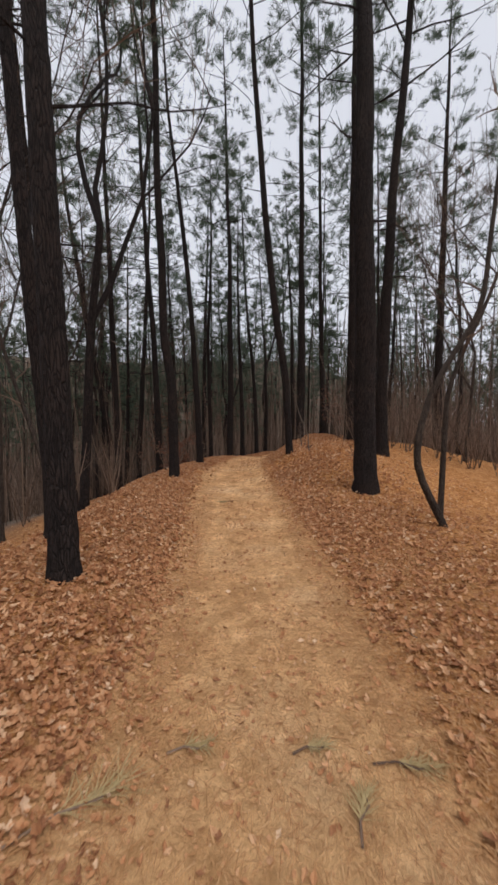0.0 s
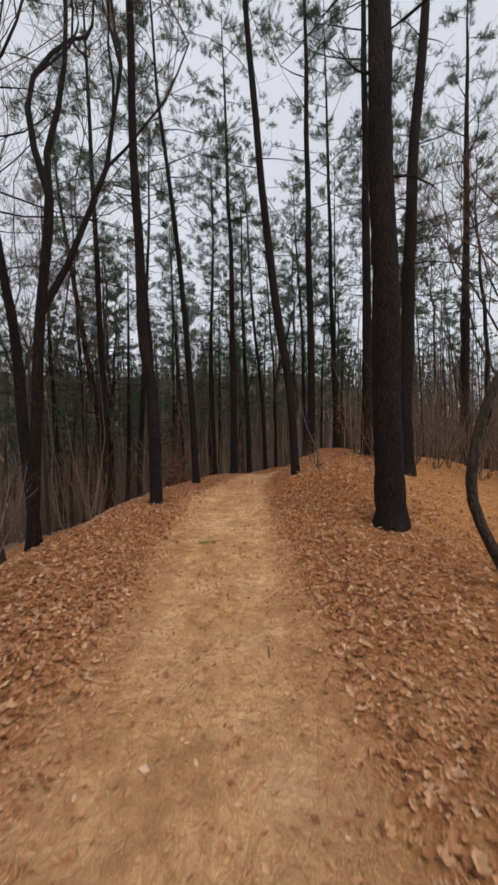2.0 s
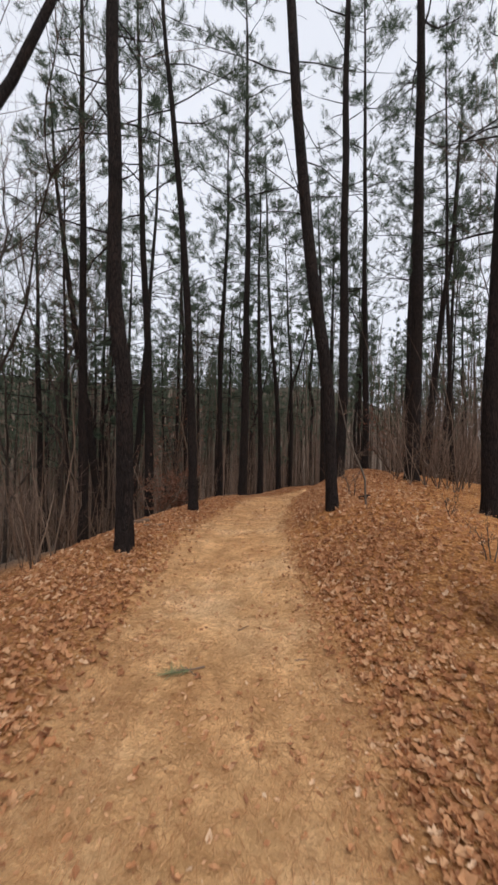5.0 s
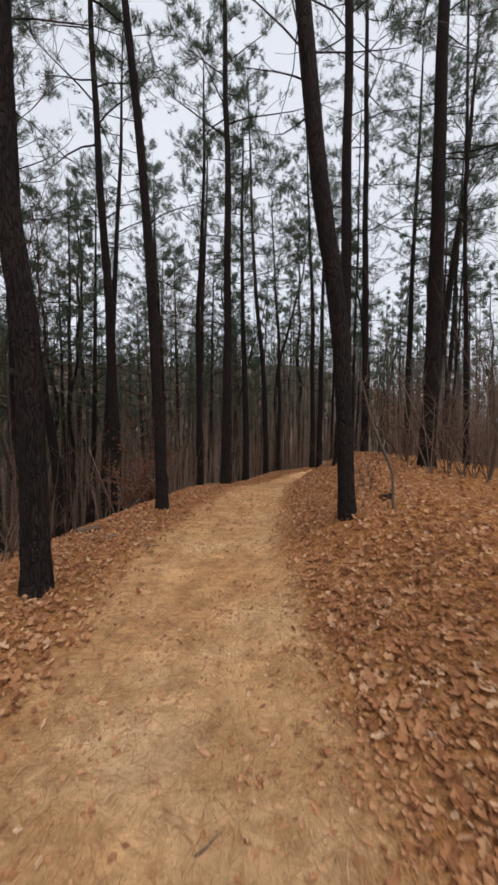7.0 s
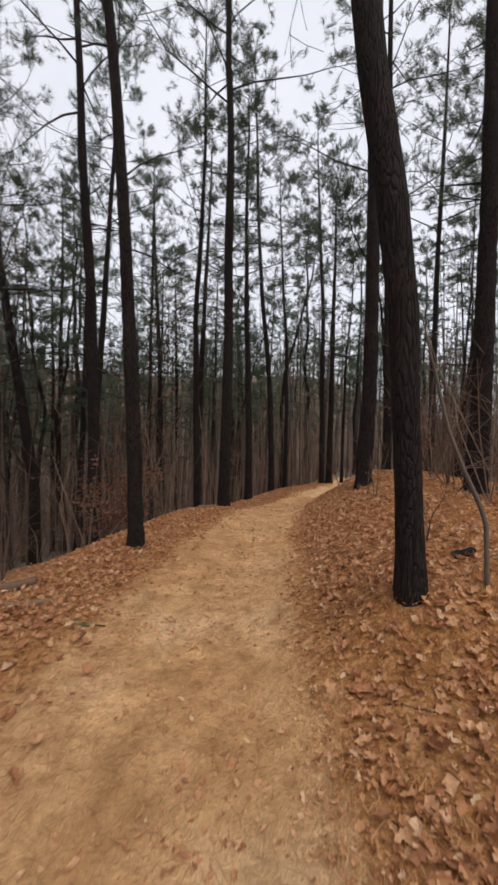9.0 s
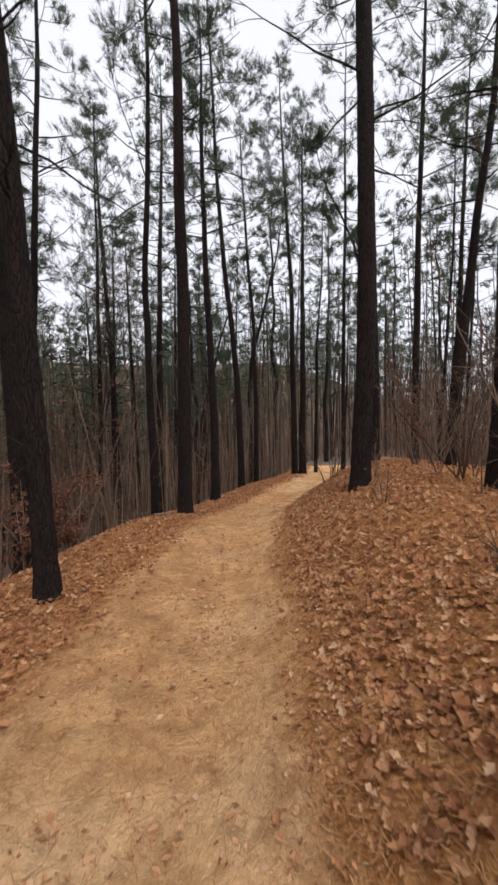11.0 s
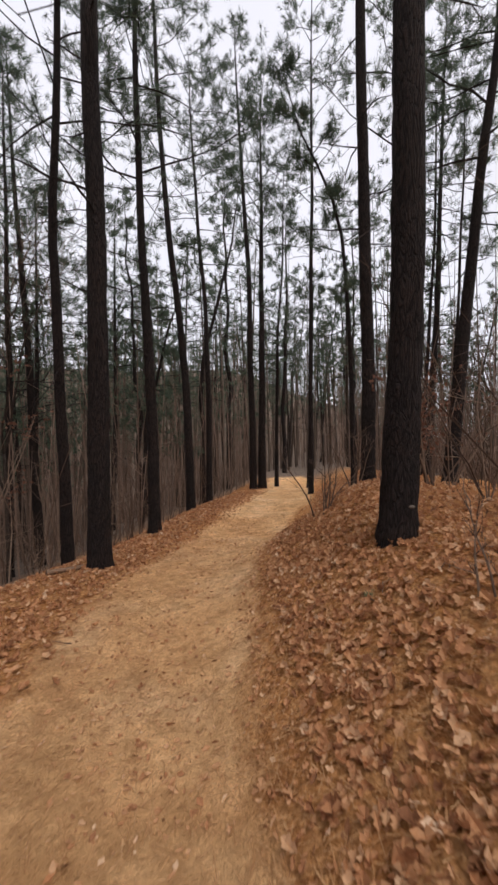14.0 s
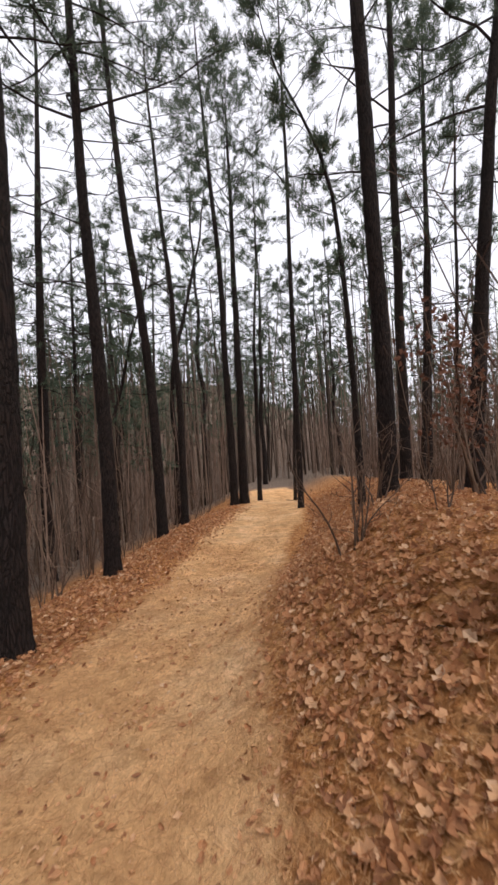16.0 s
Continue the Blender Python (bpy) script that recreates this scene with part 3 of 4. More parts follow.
pine("pine", 2.78, 26.97, 0.145, 18.6, [(4, 0, -0), (9.2, -0.1, 0.02), (13.7, -0.35, 0.08)], crown=0.58, boughs=24, reach=2.6, seed=945)
pine("pine", 3.17, 27.10, 0.165, 15.8, [(6.1, 0.05, 0), (10.3, 0.12, 0)], crown=0.6, boughs=30, reach=4.2, rise=0.9, seed=318, label="round-topped pine with upswept boughs at the bend")
pine("pine", 3.91, 27.65, 0.088, 13.7, [(6.3, 0.13, -0.03), (8.9, 0.32, -0.07)], crown=0.44, boughs=24, reach=2.53, seed=972)
pine("pine", 4.16, 23.79, 0.090, 17, [(4.7, 0.06, 0), (9.6, 0.12, 0)], crown=0.52, boughs=24, reach=2.97, seed=160)
pine("pine", 4.91, 26.39, 0.062, 8.5, [(5.8, 0.23, -0.05)], crown=0.57, boughs=14, reach=1.68, seed=369)
pine("pine", 6.83, 21.84, 0.066, 11.9, [(6.5, 0.42, -0.1), (10.4, 0.44, -0.1)], crown=0.56, boughs=14, reach=1.45, seed=472)
pine("pine", 7.33, 21.21, 0.056, 11.8, [(6.2, 0.28, -0.07), (10.3, 0.36, -0.08)], crown=0.5, boughs=14, reach=1.55, seed=698)
pine("pine", 5.43, 18.67, 0.136, 14.1, [(3, 0.25, -0.06), (5.8, 0.53, -0.12), (8.2, 0.81, -0.19)], crown=0.45, boughs=24, reach=2.7, seed=520)
pine("pine", 5.41, 20.51, 0.115, 16.4, [(6.2, 0.07, -0), (11.1, 0.21, -0.01)], crown=0.45, boughs=24, reach=2.97, seed=959)
bare_tree("bare_tree", -3.15, 7.00, 0.088, 13, [(3.0, 0.23, 0), (5.0, 0.5, 0)], seed=12, fork=0.385, spread=0.33, mat=BARK, label="forked leafless tree standing on the slope")
crooked(2.44, 5.13, 0.059, [(0.8, -0.36, -0), (1.5, -0.29, -0), (2.1, -0.03, -0), (2.8, 0.37, 0), (3.7, 0.48, 0)], 1)
crooked(2.56, 5.48, 0.047, [(1.2, 0.03, 0), (1.8, 0.07, 0), (2.4, 0.28, 0), (3, 0.55, 0)], 2)
bare_tree("bare_tree", -5.0, 10.0, 0.045, 10, [(3.0, -0.20, 0)], seed=200, fork=0.34, label="slim leafless tree with fine upswept twigs")
bare_tree("bare_tree", -5.6, 11.6, 0.049, 12, [(3.6, 0.00, 0)], seed=201, fork=0.34, label="slim leafless tree with fine upswept twigs")
bare_tree("bare_tree", -6.4, 15.2, 0.053, 11, [(3.3, 0.20, 0)], seed=202, fork=0.34, label="slim leafless tree with fine upswept twigs")
bare_tree("bare_tree", -3.9, 5.4, 0.057, 9, [(2.7, -0.10, 0)], seed=203, fork=0.34, label="slim leafless tree with fine upswept twigs")
bare_tree("bare_tree", -5.2, 7.8, 0.045, 11, [(3.3, 0.10, 0)], seed=204, fork=0.34, label="slim leafless tree with fine upswept twigs")
bare_tree("bare_tree", -7.6, 18.6, 0.049, 12, [(3.6, -0.20, 0)], seed=205, fork=0.34, label="slim leafless tree with fine upswept twigs")
bare_tree("bare_tree", -4.6, 22.5, 0.053, 10, [(3.0, 0.00, 0)], seed=206, fork=0.34, label="slim leafless tree with fine upswept twigs")
bare_tree("bare_tree", 6.6, 12.2, 0.057, 10, [(3.0, 0.20, 0)], seed=207, fork=0.34, label="slim leafless tree with fine upswept twigs")
bare_tree("bare_tree", 7.6, 16.4, 0.045, 11, [(3.3, -0.10, 0)], seed=208, fork=0.34, label="slim leafless tree with fine upswept twigs")
bare_tree("bare_tree", 6.2, 8.6, 0.049, 9, [(2.7, 0.10, 0)], seed=209, fork=0.34, label="slim leafless tree with fine upswept twigs")
pine("pine", -4.07, 8.60, 0.105, 15, [(4, -0.25, 0), (8, -0.75, 0)], crown=0.5, boughs=28, reach=3.0, tufts=4, seed=300)
pine("pine", -7.40, 22.20, 0.130, 15, [(6, 0.3, 0)], crown=0.34, boughs=36, reach=3.3, tufts=4, seed=301)
pine("pine", -9.20, 19.00, 0.140, 16, [(7, -0.3, 0)], crown=0.34, boughs=36, reach=3.3, tufts=4, seed=302)
pine("pine", -6.60, 29.50, 0.140, 16, [(7, 0.4, 0)], crown=0.34, boughs=36, reach=3.3, tufts=4, seed=303)
pine("pine", -10.50, 26.00, 0.130, 15, [], crown=0.34, boughs=36, reach=3.3, tufts=4, seed=304)
pine("pine", -12.00, 16.50, 0.140, 16, [(7, 0.3, 0)], crown=0.34, boughs=36, reach=3.3, tufts=4, seed=305)
pine("pine", -8.60, 12.60, 0.120, 15, [(6, -0.4, 0)], crown=0.34, boughs=36, reach=3.3, tufts=4, seed=306)
pine("pine", 9.60, 11.20, 0.140, 16, [(6, 0.3, 0)], crown=0.4, boughs=28, reach=3.0, tufts=4, seed=307)
pine("pine", 11.50, 17.20, 0.140, 16, [(6, -0.3, 0)], crown=0.4, boughs=28, reach=3.0, tufts=4, seed=308)
pine("pine", 7.90, 23.00, 0.120, 15, [(5, 0.3, 0)], crown=0.4, boughs=28, reach=3.0, tufts=4, seed=309)
pine("pine", 6.90, 10.00, 0.090, 13, [(5, 0.2, 0)], crown=0.4, boughs=28, reach=3.0, tufts=4, seed=310)
pine("pine", 5.20, 15.80, 0.070, 14, [(5, -0.2, 0)], crown=0.4, boughs=28, reach=3.0, tufts=4, seed=311)
pine("pine", -5.40, 24.40, 0.120, 16, [(6, 0.2, 0)], crown=0.34, boughs=36, reach=3.3, tufts=4, seed=312)
pine("pine", -8.20, 33.00, 0.140, 16, [(6, -0.3, 0)], crown=0.34, boughs=36, reach=3.3, tufts=4, seed=313)
pine("pine", -3.80, 32.50, 0.140, 17, [(6, 0.3, 0)], crown=0.34, boughs=36, reach=3.3, tufts=4, seed=314)
pine("pine", -6.60, 16.20, 0.080, 14, [(6, -0.2, 0)], crown=0.34, boughs=36, reach=3.3, tufts=4, seed=315)
crooked(-3.55, 7.0, 0.06, [(1, -0.25, 0), (2, -0.55, 0), (2.8, -0.8, 0)], 5)


# ---- the wood behind ----
def free_spot(x, y, gap=1.1):
    if -6 < y < 29 and -7 < x - trail_middle(y) < 7.5:
        return False
    if (y < 36 and abs(x - trail_middle(y)) < 1.8) or any((x - a) ** 2 + (y - b) ** 2 < gap * gap for a, b in TAKEN):
        return False
    TAKEN.append((x, y))
    return True


TAKEN = [tuple(o.location[:2]) for o in scene.objects if o.type == "EMPTY"]
rng = random.Random(5)
kinds = []
for k in range(5):
    h = (15, 18, 13, 20, 16)[k]
    t = pine("pine", -28 + 7 * k, -20, (0.13, 0.16, 0.1, 0.17, 0.12)[k], h, [(h * 0.4, rng.gauss(0, 0.25), 0), (h * 0.8, rng.gauss(0, 0.6), 0)],
             crown=(0.42, 0.5, 0.3, 0.55, 0.36)[k], apart=False, boughs=20, reach=2.3, tufts=5, needle=(12, 0.2, 0.0115), seed=40 + k, sides=7, stubs=4,
             label="slender pine standing deep in the wood")
    kinds.append(t)
young = []
for k in range(3):
    h = (6.5, 8.5, 10)[k]
    young.append(pine("young_pine", 8 + 6 * k, -22, (0.05, 0.06, 0.075)[k], h, [], crown=0.3, apart=False, boughs=20, reach=1.9, tufts=5, needle=(11, 0.2, 0.011), seed=60 + k, sides=6, stubs=3,
                      label="young pine with bushy green needles in the understorey"))
bare = [bare_tree("bare_tree", -30 + 8 * k, -28, (0.06, 0.08, 0.05)[k], (9, 12, 7)[k], [], seed=80 + k, fork=0.35, boughs=8) for k in range(3)]


def strew(models, count, seed, near, far, low=0.85, high=1.2):
    r = random.Random(seed)
    made = 0
    while made < count:
        a, d = r.uniform(-1.25, 1.1), near + (far - near) * r.random() ** 0.8
        x, y = 1 + d * math.sin(a), 8 + d * math.cos(a)
        if a > 0.42 and r.random() < 0.45:
            continue
        if not free_spot(x, y):
            continue
        o = models[made % len(models)]
        s = r.uniform(low, high)
        c = copy_thing(o, pose(x, y, ground_height(x, y) - 0.05, r.gauss(0, 1.6), r.gauss(0, 1.6), r.uniform(0, 360)))
        c.scale = (s, s, s)
        made += 1


strew(kinds, 100, 11, 12, 60)
strew(young, 26, 12, 24, 60)
strew(bare, 40, 13, 8, 50)

# far woods: thin stems and crowns that nobody could count
rng = random.Random(21)
stems, crowns, brush = Soup(), Soup(), Soup()
for k in range(1700):
    a, d = rng.uniform(-1.3, 1.25), rng.uniform(24, 105)
    x, y = d * math.sin(a), 8 + d * math.cos(a)
    if (y < 38 and abs(x - trail_middle(y)) < 2) or (y < 32 and abs(x - trail_middle(y)) < 8):
        continue
    h, lean = rng.uniform(9, 17), Vector((rng.gauss(0, 0.6), 0, 0))
    w = rng.uniform(0.035, 0.1)
    o = Vector((x, y, ground_height(x, y) - 0.3))
    stems.tube([o, o + lean * 0.4 + Vector((0, 0, h * 0.5)), o + lean + Vector((0, 0, h))], [w, w * 0.75, w * 0.2], 4)
    if k % 2 == 0:
        for _ in range(40):
            f = rng.uniform(0.38, 1.02)
            p = o + lean * f + Vector((rng.gauss(0, 1.1 * (1.3 - f)), rng.gauss(0, 1.1 * (1.3 - f)), h * f))
            crowns.tuft(p, Vector((0, 0, 0.3)), rng, 11, 0.45, 0.03, 1.2)
for k in range(7000):
    a, d = rng.uniform(-1.3, 1.25), 15 + 70 * rng.random()
    x, y = d * math.sin(a), 8 + d * math.cos(a)
    u = x - trail_middle(y)
    if (y < 40 and abs(u) < 2.2) or (y < 28 and -4 < u < 6):
        continue
    h, w = rng.uniform(2.5, 8.0), rng.uniform(0.012, 0.032)
    o, lean = Vector((x, y, ground_height(x, y) - 0.2)), Vector((rng.gauss(0, 0.4), rng.gauss(0, 0.4), 0))
    m, e = o + lean * 0.4 + Vector((0, 0, h * 0.5)), o + lean + Vector((0, 0, h))
    brush.tube([o, m, e], [w, w * 0.75, w * 0.2], 3)
    for _ in range(5):
        p = m.lerp(e, rng.uniform(-0.3, 0.95))
        brush.tube([p, p + Vector((rng.gauss(0, 0.45), rng.gauss(0, 0.45), rng.uniform(0.2, 1.1)))], [w * 0.45, 0.003], 3)
tagged(brush.make("far_brush", FAR_TWIG), "distant haze of thin leafless brown saplings", "far wood", kind="stuff")
tagged(stems.make("far_tree_stems", FAR_BARK), "distant thicket of thin grey-brown tree stems", "far wood", kind="stuff")
tagged(crowns.make("far_tree_crowns", NEEDLE), "distant pine crowns of dull green", "far wood", kind="stuff")

# leafless undergrowth on the slopes
thicket = Soup()
for k in range(2100):
    a, d = rng.uniform(-1.4, 1.3), 6 + 48 * rng.random() ** 1.1
    x, y = 1 + d * math.sin(a), 7 + d * math.cos(a)
    u = x - trail_middle(y)
    if -2.6 < u < 3.0 + 0.8 * (y < 12) or (-6.5 < u < 0 and y < 20 and rng.random() < 0.6):
        continue
    o = Vector((x, y, ground_height(x, y) - 0.05))
    for s in range(rng.randint(2, 5)):
        h = rng.uniform(0.6, 2.6) * (1 if rng.random() < 0.7 else 1.8)
        d1 = Vector((rng.gauss(0, 0.25), rng.gauss(0, 0.25), 1)).normalized()
        m = o + d1 * h * 0.5
        e = m + (d1 + Vector((rng.gauss(0, 0.25), rng.gauss(0, 0.25), 0))).normalized() * h * 0.5
        thicket.tube([o, m, e], [0.011, 0.008, 0.003], 3)
        for _ in range(4):
            f = rng.uniform(0.3, 1)
            p = o.lerp(e, f)
            q = p + Vector((rng.gauss(0, 0.3), rng.gauss(0, 0.3), rng.uniform(0, 0.45)))
            thicket.tube([p, q], [0.006, 0.002], 3)
tagged(thicket.make("undergrowth", TWIG), "leafless brown thicket of thin shrub stems", "undergrowth", kind="stuff")


# ---- small things beside the path ----
def at_ground(name, x, y, turn=0.0, lift=0.0):
    ob = new(name)
    ob.matrix_world = Matrix.Translation((x, y, ground_height(x, y) + lift)) @ Vector((0, 0, 1)).rotation_difference(slope(x, y)).to_matrix().to_4x4() @ pose(0, 0, 0, 0, 0, turn)
    return ob


def slope(x, y):
    e = 0.1
    return Vector((ground_height(x - e, y) - ground_height(x + e, y), ground_height(x, y - e) - ground_height(x, y + e), 2 * e)).normalized()


def needle_sprig(x, y, turn, long, mat, seed, label):
    """A fallen twig end with its brushes of needles, lying flat."""
    rng = random.Random(seed)
    base = at_ground("pine_sprig", x, y, turn, 0.01)
    stem, green = Soup(), Soup()
    line = [Vector((-long * 0.5, 0, 0.006)), Vector((-long * 0.1, 0.02, 0.014)), Vector((long * 0.25, 0.0, 0.014)), Vector((long * 0.45, 0.02, 0.01))]
    stem.tube(line, [0.006, 0.005, 0.004, 0.002], 5)
    stem.make("stem", TWIG, base)
    for k in range(60):
        o = line[1].lerp(line[3], rng.random())
        d = Vector((0.7 + rng.gauss(0, 0.35), rng.gauss(0, 0.5), abs(rng.gauss(0, 0.1)))).normalized()
        n = long * rng.uniform(0.35, 0.6)
        s, i = Vector((-d.y, d.x, 0)) * 0.0025, len(green.v)
        green.v += [o - s, o + s, o + d * n]
        green.f.append((i, i + 1, i + 2))
    tagged(green.make("needles", mat, base), kind="stuff")
    return tagged(base, label, "pine sprig", "fallen pine sprigs")


needle_sprig(-0.52, 6.57, 200, 0.24, GREEN_NEEDLE, 1, "small green pine sprig lying on the path")
needle_sprig(-1.32, 10.27, 170, 0.24, GREEN_NEEDLE, 2, "green pine sprig among leaves at the path edge")
needle_sprig(-0.76, 1.41, 40, 0.42, GREY_NEEDLE, 3, "faded grey-green pine bough lying among dead leaves")
needle_sprig(-0.38, 1.71, 10, 0.18, GREY_NEEDLE, 4, "faded grey-green pine sprig on straw")
needle_sprig(0.32, 1.42, 65, 0.2, GREY_NEEDLE, 5, "faded grey-green pine sprig on straw")
needle_sprig(0.53, 1.62, -12, 0.24, GREY_NEEDLE, 6, "faded grey-green pine sprig on straw")
needle_sprig(0.16, 1.7, 5, 0.16, GREY_NEEDLE, 7, "faded grey-green pine sprig on straw")

needle_sprig(1.19, 13.7, 80, 0.12, GREEN_NEEDLE, 8, "small green sprig among fallen oak leaves")


def fallen_log(name, x, y, turn, long, r, label, mat, lift, seed):
    rng = random.Random(seed)
    base = at_ground(name, x, y, turn, lift)
    wood, ends = Soup(), Soup()
    n = 9
    line = [Vector((long * (k / (n - 1) - 0.5), 0.03 * long * math.sin(k * 1.1), 0.01 * rng.random())) for k in range(n)]
    wood.tube(line, [r * (1 - 0.2 * k / n) for k in range(n)], 11, rough=0.16, rng=rng)
    wood.make("bark", mat, base, smooth=True)
    for p, q, s in ((line[0], line[1], 1.0), (line[-1], line[-2], 0.82)):
        d = (p - q).normalized()
        ends.tube([p - d * 0.004, p + d * 0.006], [r * s * 0.93, r * s * 0.86], 11, cap=True)
        ends.make("cut_end", LOG_WOOD, base)
        ends = Soup()
    return tagged(base, label, "log", "fallen logs")


fallen_log("log", 1.46, 10.4, 12, 0.17, 0.036, "short dark log end half buried in leaves", BARK, 0.022, 1)
fallen_log("log", -2.42, 11.1, 25, 0.3, 0.055, "broken brown log lying on the slope edge", LOG_WOOD, 0.03, 2)
fallen_log("log", -2.02, 10.62, 20, 0.34, 0.03, "short weathered stick of wood on leaf litter", LOG_WOOD, 0.02, 3)
fallen_log("log", -1.4, 16.45, 20, 0.4, 0.034, "short brown branch lying at the foot of a pine", LOG_WOOD, 0.025, 5)
fallen_log("log", -2.9, 20.3, 35, 0.9, 0.05, "weathered fallen branch on the leafy slope", LOG_WOOD, 0.03, 4)


def dead_sapling():
    """A broken pale sapling that leans across the bank."""
    rng = random.Random(9)
    base = new("dead_sapling")
    base.location = (1.36, 9.93, ground_height(1.36, 9.93))
    wood, twig = Soup(), Soup()
    line = [Vector(p) for p in ((0.02, 0, -0.1), (0, 0, 0.12), (-0.01, 0, 0.4), (-0.05, 0, 0.52), (-0.15, 0.02, 0.75), (-0.24, 0.03, 0.98), (-0.33, 0.04, 1.35), (-0.42, 0.05, 1.72))]
    wood.tube(line, [0.018, 0.016, 0.014, 0.016, 0.014, 0.012, 0.009, 0.004], 8, rough=0.15, rng=rng)
    wood.make("stem", DEAD_WOOD, base, smooth=True)
    for k in range(10):
        limb(twig, None, line[rng.randint(3, 6)], Vector((rng.gauss(0, 0.7), rng.gauss(0, 0.7), 0.5)), rng.uniform(0.2, 0.6), 0.004, rng, 0, (1, 1, 1), twigs=3)
    tagged(twig.make("twigwork", TWIG, base), kind="stuff")
    return tagged(base, "pale dead sapling broken and leaning on the bank", "sapling")


dead_sapling()


def shrub(x, y, height, stems, seed, label, leaves=0, spread=0.2):
    """A leafless shrub: each stem a part, with its fine twigs."""
    rng = random.Random(seed)
    base = new("shrub")
    base.location = (x, y, ground_height(x, y))
    twig, leaf = Soup(), Soup()
    for k in range(stems):
        s, h = Soup(), height * rng.uniform(0.55, 1.0)
        d = Vector((rng.gauss(0, spread), rng.gauss(0, spread), 1)).normalized()
        p = Vector((rng.gauss(0, 0.05), rng.gauss(0, 0.05), -0.08))
        line = [p]
        for q in range(6):
            d = (d + Vector((rng.gauss(0, 0.1), rng.gauss(0, 0.1), 0.02))).normalized()
            line.append(line[-1] + d * h / 6)
        s.tube(line, [0.011 * height ** 0.5 * (1 - 0.75 * q / 6) for q in range(7)], 5)
        s.make("stem", TWIG, base)
        for q in range(7):
            o = line[rng.randint(2, 6)]
            e = limb(twig, None, o, d + Vector((rng.gauss(0, 0.7), rng.gauss(0, 0.7), 0.1)), h * rng.uniform(0.15, 0.4), 0.004, rng, 0, (1, 1, 1), twigs=3)
            for _ in range(leaves):
                leaf.leaf(e[rng.randint(1, 5)] + Vector((rng.gauss(0, 0.05), rng.gauss(0, 0.05), -0.03)), Vector((rng.gauss(0, 1), rng.gauss(0, 1), 0.3)), rng.random() * 6, rng.uniform(0.05, 0.09), rng, 0.5)
    tagged(twig.make("twigwork", TWIG, base), kind="stuff")
    if leaf.v:
        tagged(leaf.make("leaves", BEECH_LEAF, base, "withered red-brown leaves"), kind="stuff")
    return tagged(base, label, "shrub", "bare shrubs")


shrub(1.72, 15.92, 1.0, 7, 21, "leafless brown shrub at the path's edge", 0, 0.13)
shrub(1.52, 13.17, 0.6, 3, 22, "small bare shrub on the leafy bank")
shrub(2.35, 15.7, 0.7, 3, 23, "small bare shrub on the leafy bank")
shrub(1.35, 10.9, 0.6, 4, 24, "small bare shrub on the leafy bank")
shrub(2.42, 9.6, 0.55, 2, 25, "small bare shrub on the leafy bank")
shrub(2.2, 8.1, 0.7, 3, 26, "small bare shrub on the leafy bank")
shrub(2.6, 17.0, 1.2, 5, 27, "leafless brown shrub below the pines", 0, 0.1)
shrub(3.6, 16.6, 2.1, 5, 28, "bare shrub with a few withered leaves", 6)
shrub(-3.3, 15.0, 1.9, 7, 29, "young beech keeping withered red-brown leaves", 15, 0.35)
shrub(-3.0, 15.9, 1.5, 5, 30, "young beech keeping withered red-brown leaves", 13, 0.35)
shrub(-4.6, 12.6, 1.6, 5, 31, "leafless brown shrub on the slope")
shrub(-3.2, 6.2, 1.7, 5, 32, "leafless brown shrub on the slope")
shrub(-3.6, 9.8, 1.9, 6, 33, "leafless brown shrub on the slope")
shrub(-4.4, 18.2, 2.6, 6, 34, "young beech keeping withered red-brown leaves", 6, 0.35)
shrub(-4.6, 20.4, 6.2, 6, 35, "tall beech sapling with withered leaves", 15, 0.25)
shrub(4.6, 18.0, 2.6, 5, 36, "beech sapling with withered leaves on the bank", 5, 0.3)
shrub(-2.9, 17.6, 1.2, 5, 37, "leafless brown shrub on the slope")


def stick(x, y, turn, long, seed):
    rng = random.Random(seed)
    base = at_ground("stick", x, y, turn, 0.012)
    s = Soup()
    s.tube([Vector((long * (k / 5 - 0.5), rng.gauss(0, 0.012 * long), rng.uniform(-0.004, 0.008))) for k in range(6)], [0.004, 0.0045, 0.004, 0.0035, 0.003, 0.0015], 5, cap=True)
    s.make("twig", TWIG, base)
    return tagged(base, "thin brown stick lying on the ground", "stick", "sticks on the ground")


for k, (x, y) in enumerate(((0.22, 6.75), (-0.2, 7.13), (0.25, 4.15), (-0.48, 6.55), (-0.42, 11.6), (1.27, 13.74), (1.4, 14.58), (0.7, 9.24), (-1.3, 5.2), (-1.5, 12.7), (0.95, 2.6), (-0.9, 14.6))):
    stick(x, y, 47 * k, 0.09 + 0.03 * (k % 4), k)

# a pale bracket fungus low on the stout pine of the bank
foot = min((o for o in scene.objects if o.type == "EMPTY" and o.name.startswith("pine")), key=lambda o: (o.location.x - 1.67) ** 2 + (o.location.y - 14.25) ** 2)
bm = bmesh.new()
bmesh.ops.create_uvsphere(bm, u_segments=12, v_segments=6, radius=0.024)
bmesh.ops.scale(bm, vec=(1, 0.8, 0.55), verts=bm.verts)
bmesh.ops.translate(bm, vec=(0.0, -0.19, 0.26), verts=bm.verts)
part("bracket_fungus", bm, DEAD_WOOD, foot, "small pale bracket fungus")

# ---- litter ----
rng = random.Random(31)


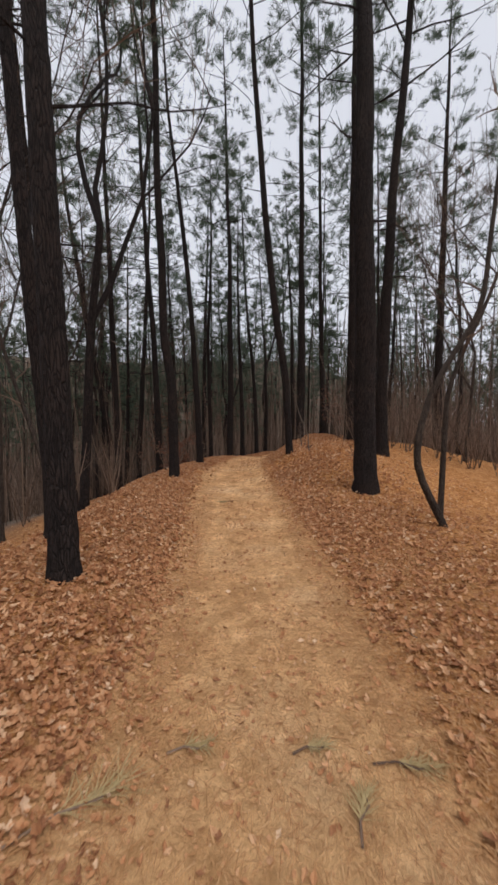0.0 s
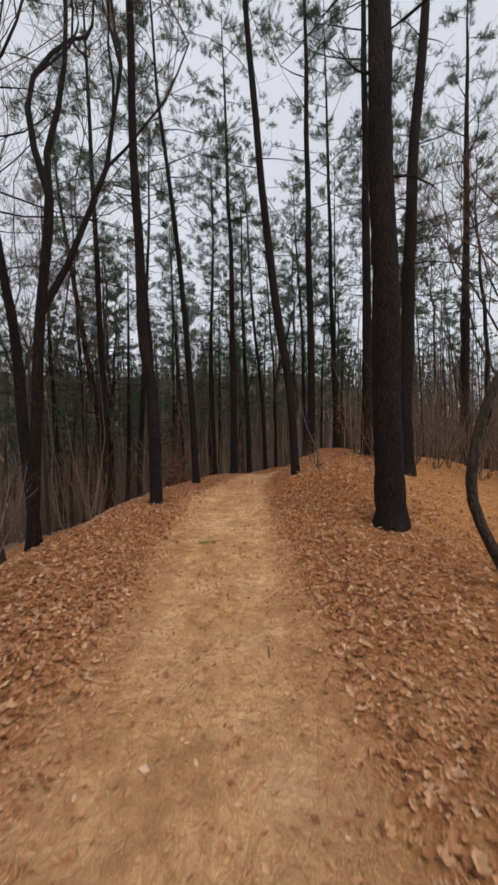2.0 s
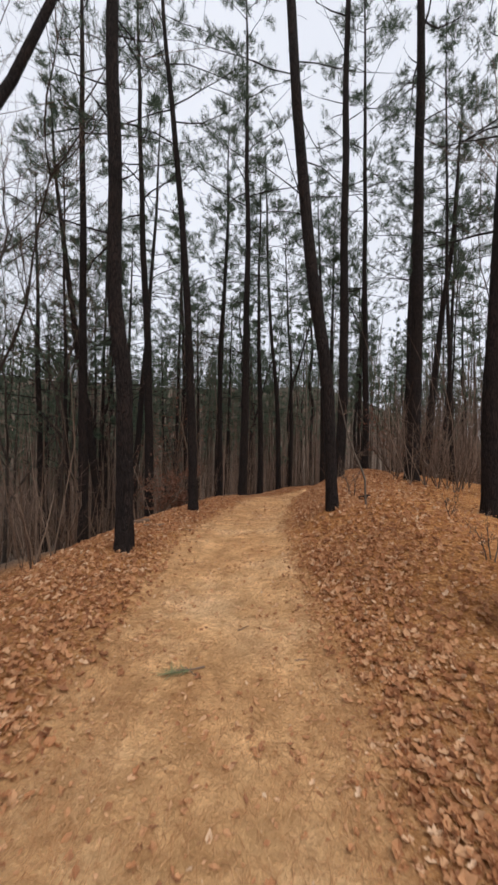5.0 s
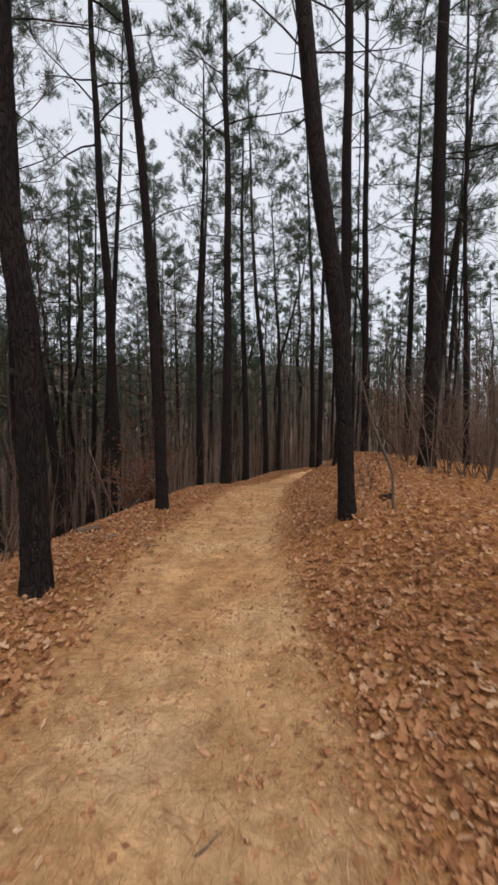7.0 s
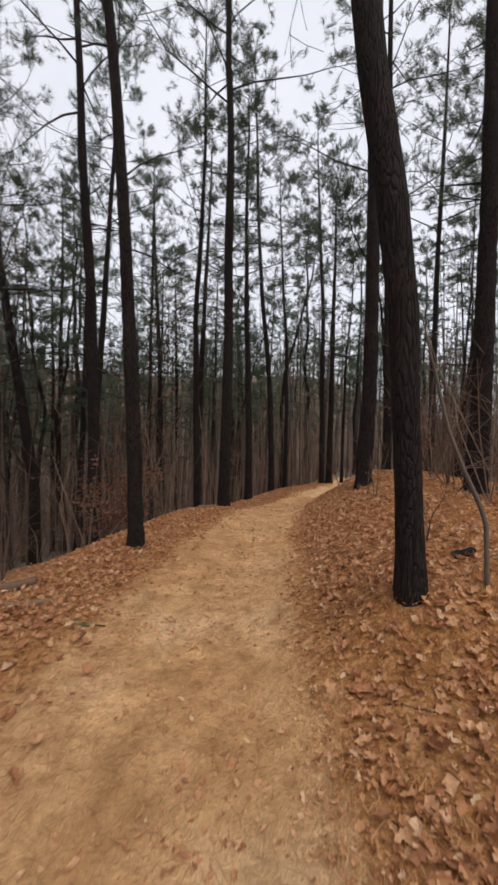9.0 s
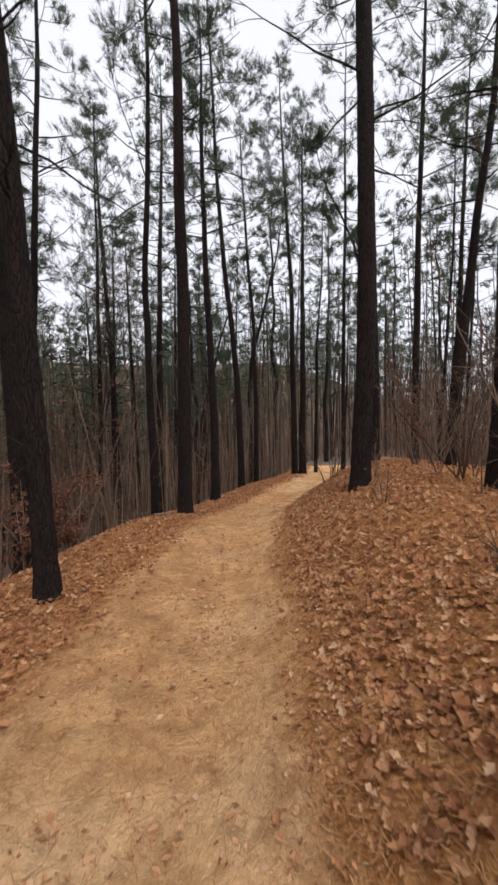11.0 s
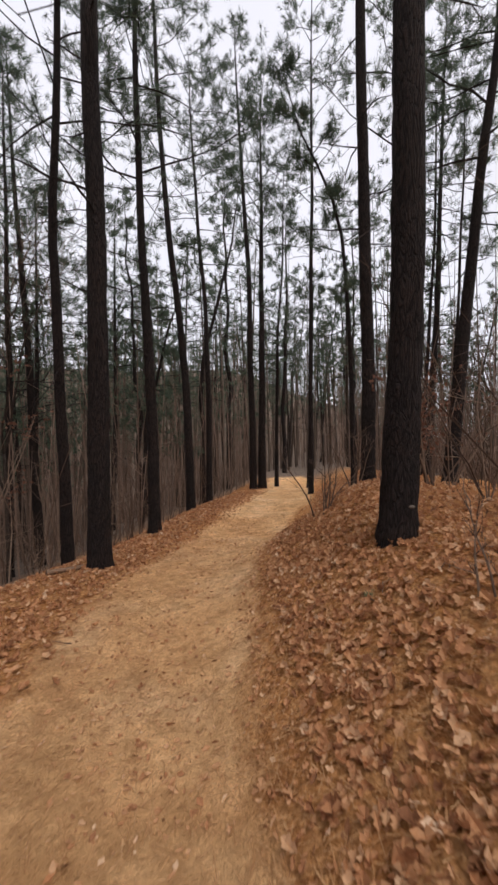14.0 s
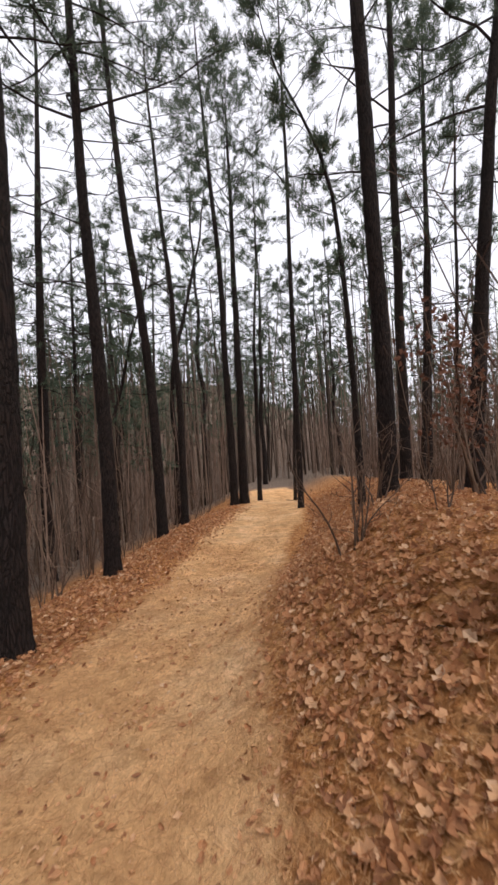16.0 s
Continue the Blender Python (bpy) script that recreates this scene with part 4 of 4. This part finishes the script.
def leaf_share(x, y):
    """How thickly leaves lie: thin on the trodden path, in drifts beside it."""
    u = x - trail_middle(y)
    drift = 0.5 + 0.9 * noise.noise((x * 0.9, y * 0.9, 2)) + 0.4 * noise.noise((x * 0.25, y * 0.25, 8))
    thick = smooth_step(along_trail(y, (0, 6, 9, 17, 20), (0.45, 0.38, 0.42, 0.5, 0.95)), along_trail(y, (0, 6, 9, 17, 20), (1.15, 0.95, 0.85, 0.95, 1.4)), u) if u > 0 else smooth_step(along_trail(y, (0, 3, 6, 9), (0.3, 0.35, 0.5, 0.62)), along_trail(y, (0, 3, 6, 9), (0.85, 0.95, 1.35, 1.7)), -u)
    if u > 0:
        thick *= along_trail(y, (0, 3, 5.5, 7.5), (0.4, 0.5, 0.75, 1.0))
    return 0.02 + thick * min(1, max(0.6, drift + 0.6))


litter, made = Soup(), 0
for k in range(150000):
    y = 12 + rng.uniform(-13, 13) + rng.gauss(0, 1.5) if rng.random() < 0.85 else rng.uniform(0.0, 6)
    x = trail_middle(y) + rng.gauss(0, 1.75)
    if rng.random() > leaf_share(x, y):
        continue
    nrm = slope(x, y) + 0.6 * Vector((rng.gauss(0, 1), rng.gauss(0, 1), 0))
    litter.leaf(Vector((x, y, ground_height(x, y) + rng.uniform(0.004, 0.03))), nrm, rng.random() * 6.28, (0.028 + 0.056 * rng.random() ** 1.5) * along_trail(y, (0, 5, 8), (0.8, 0.9, 1.0)) * (1 if abs(x - trail_middle(y)) > 0.8 else 0.6), rng, 0.45, not -1.5 < x - trail_middle(y) < 2.3 or y > 16.5 or y < 1.2)
tagged(litter.make("leaf_litter", OAK_LEAF), "drifts of dry curled brown oak leaves", "fallen leaves", kind="stuff")

debris = Soup()
for k in range(17000):
    y = rng.uniform(0.2, 20)
    x = trail_middle(y) + rng.gauss(-0.1, 0.6)
    if noise.noise((x * 1.7, y * 1.7, 4)) < rng.uniform(-0.5, 0.3):
        continue
    debris.leaf(Vector((x, y, ground_height(x, y) + rng.uniform(0.008, 0.014))), slope(x, y) + 0.4 * Vector((rng.gauss(0, 1), rng.gauss(0, 1), 0)), rng.random() * 6.28, 0.01 + 0.042 * rng.random() ** 2.5, rng, 0.22, True)
tagged(debris.make("leaf_crumbs", OAK_LEAF), "trodden crumbs of leaf and bark on sandy path", "leaf crumbs", kind="stuff")

straw = Soup()
for k in range(170000):
    y = rng.uniform(-0.4, 18) if rng.random() < 0.75 else rng.uniform(-0.2, 7)
    x = trail_middle(y) + rng.gauss(0.15, 1.35)
    if abs(x - trail_middle(y)) < 0.5 and rng.random() < 0.6:
        continue
    a, h = rng.random() * 6.28, rng.uniform(0.03, 0.075)
    d = Vector((math.cos(a), math.sin(a), rng.gauss(0.05, 0.12))) * h
    o = Vector((x, y, ground_height(x, y) + rng.uniform(0.008, 0.016)))
    s, i = Vector((-d.y, d.x, 0)).normalized() * 0.0016, len(straw.v)
    straw.v += [o - d - s, o - d + s, o + d]
    straw.f.append((i, i + 1, i + 2))
tagged(straw.make("pine_straw", STRAW), "scattered orange-brown fallen pine needles", "pine straw", kind="stuff")

# ---- single leaves nearest the walk ----
rng = random.Random(77)
leaf_meshes = []
for k in range(8):
    one = Soup()
    one.leaf(Vector((0, 0, 0.004)), Vector((0.15 * rng.gauss(0, 1), 0.15 * rng.gauss(0, 1), 1)), 0, 0.1, rng, 0.5)
    me = bpy.data.meshes.new("leaf")
    me.from_pydata([tuple(v) for v in one.v], [], one.f)
    me.materials.append(OAK_LEAF)
    leaf_meshes.append(me)
for k in range(300):
    y = rng.uniform(1.2, 17)
    x = trail_middle(y) + rng.choice((-1, 1)) * max(0.66, rng.gauss(1.0, 0.3))
    ob = new("leaf", leaf_meshes[k % 8])
    ob.parent = ground
    s = rng.uniform(0.35, 0.85)
    tilt = Vector((0, 0, 1)).rotation_difference(slope(x, y)).to_matrix().to_4x4()
    ob.matrix_world = Matrix.Translation((x, y, ground_height(x, y) + 0.02)) @ tilt @ pose(0, 0, 0, rng.gauss(0, 14), rng.gauss(0, 14), rng.uniform(0, 360)) @ Matrix.Diagonal((s, s, s, 1))
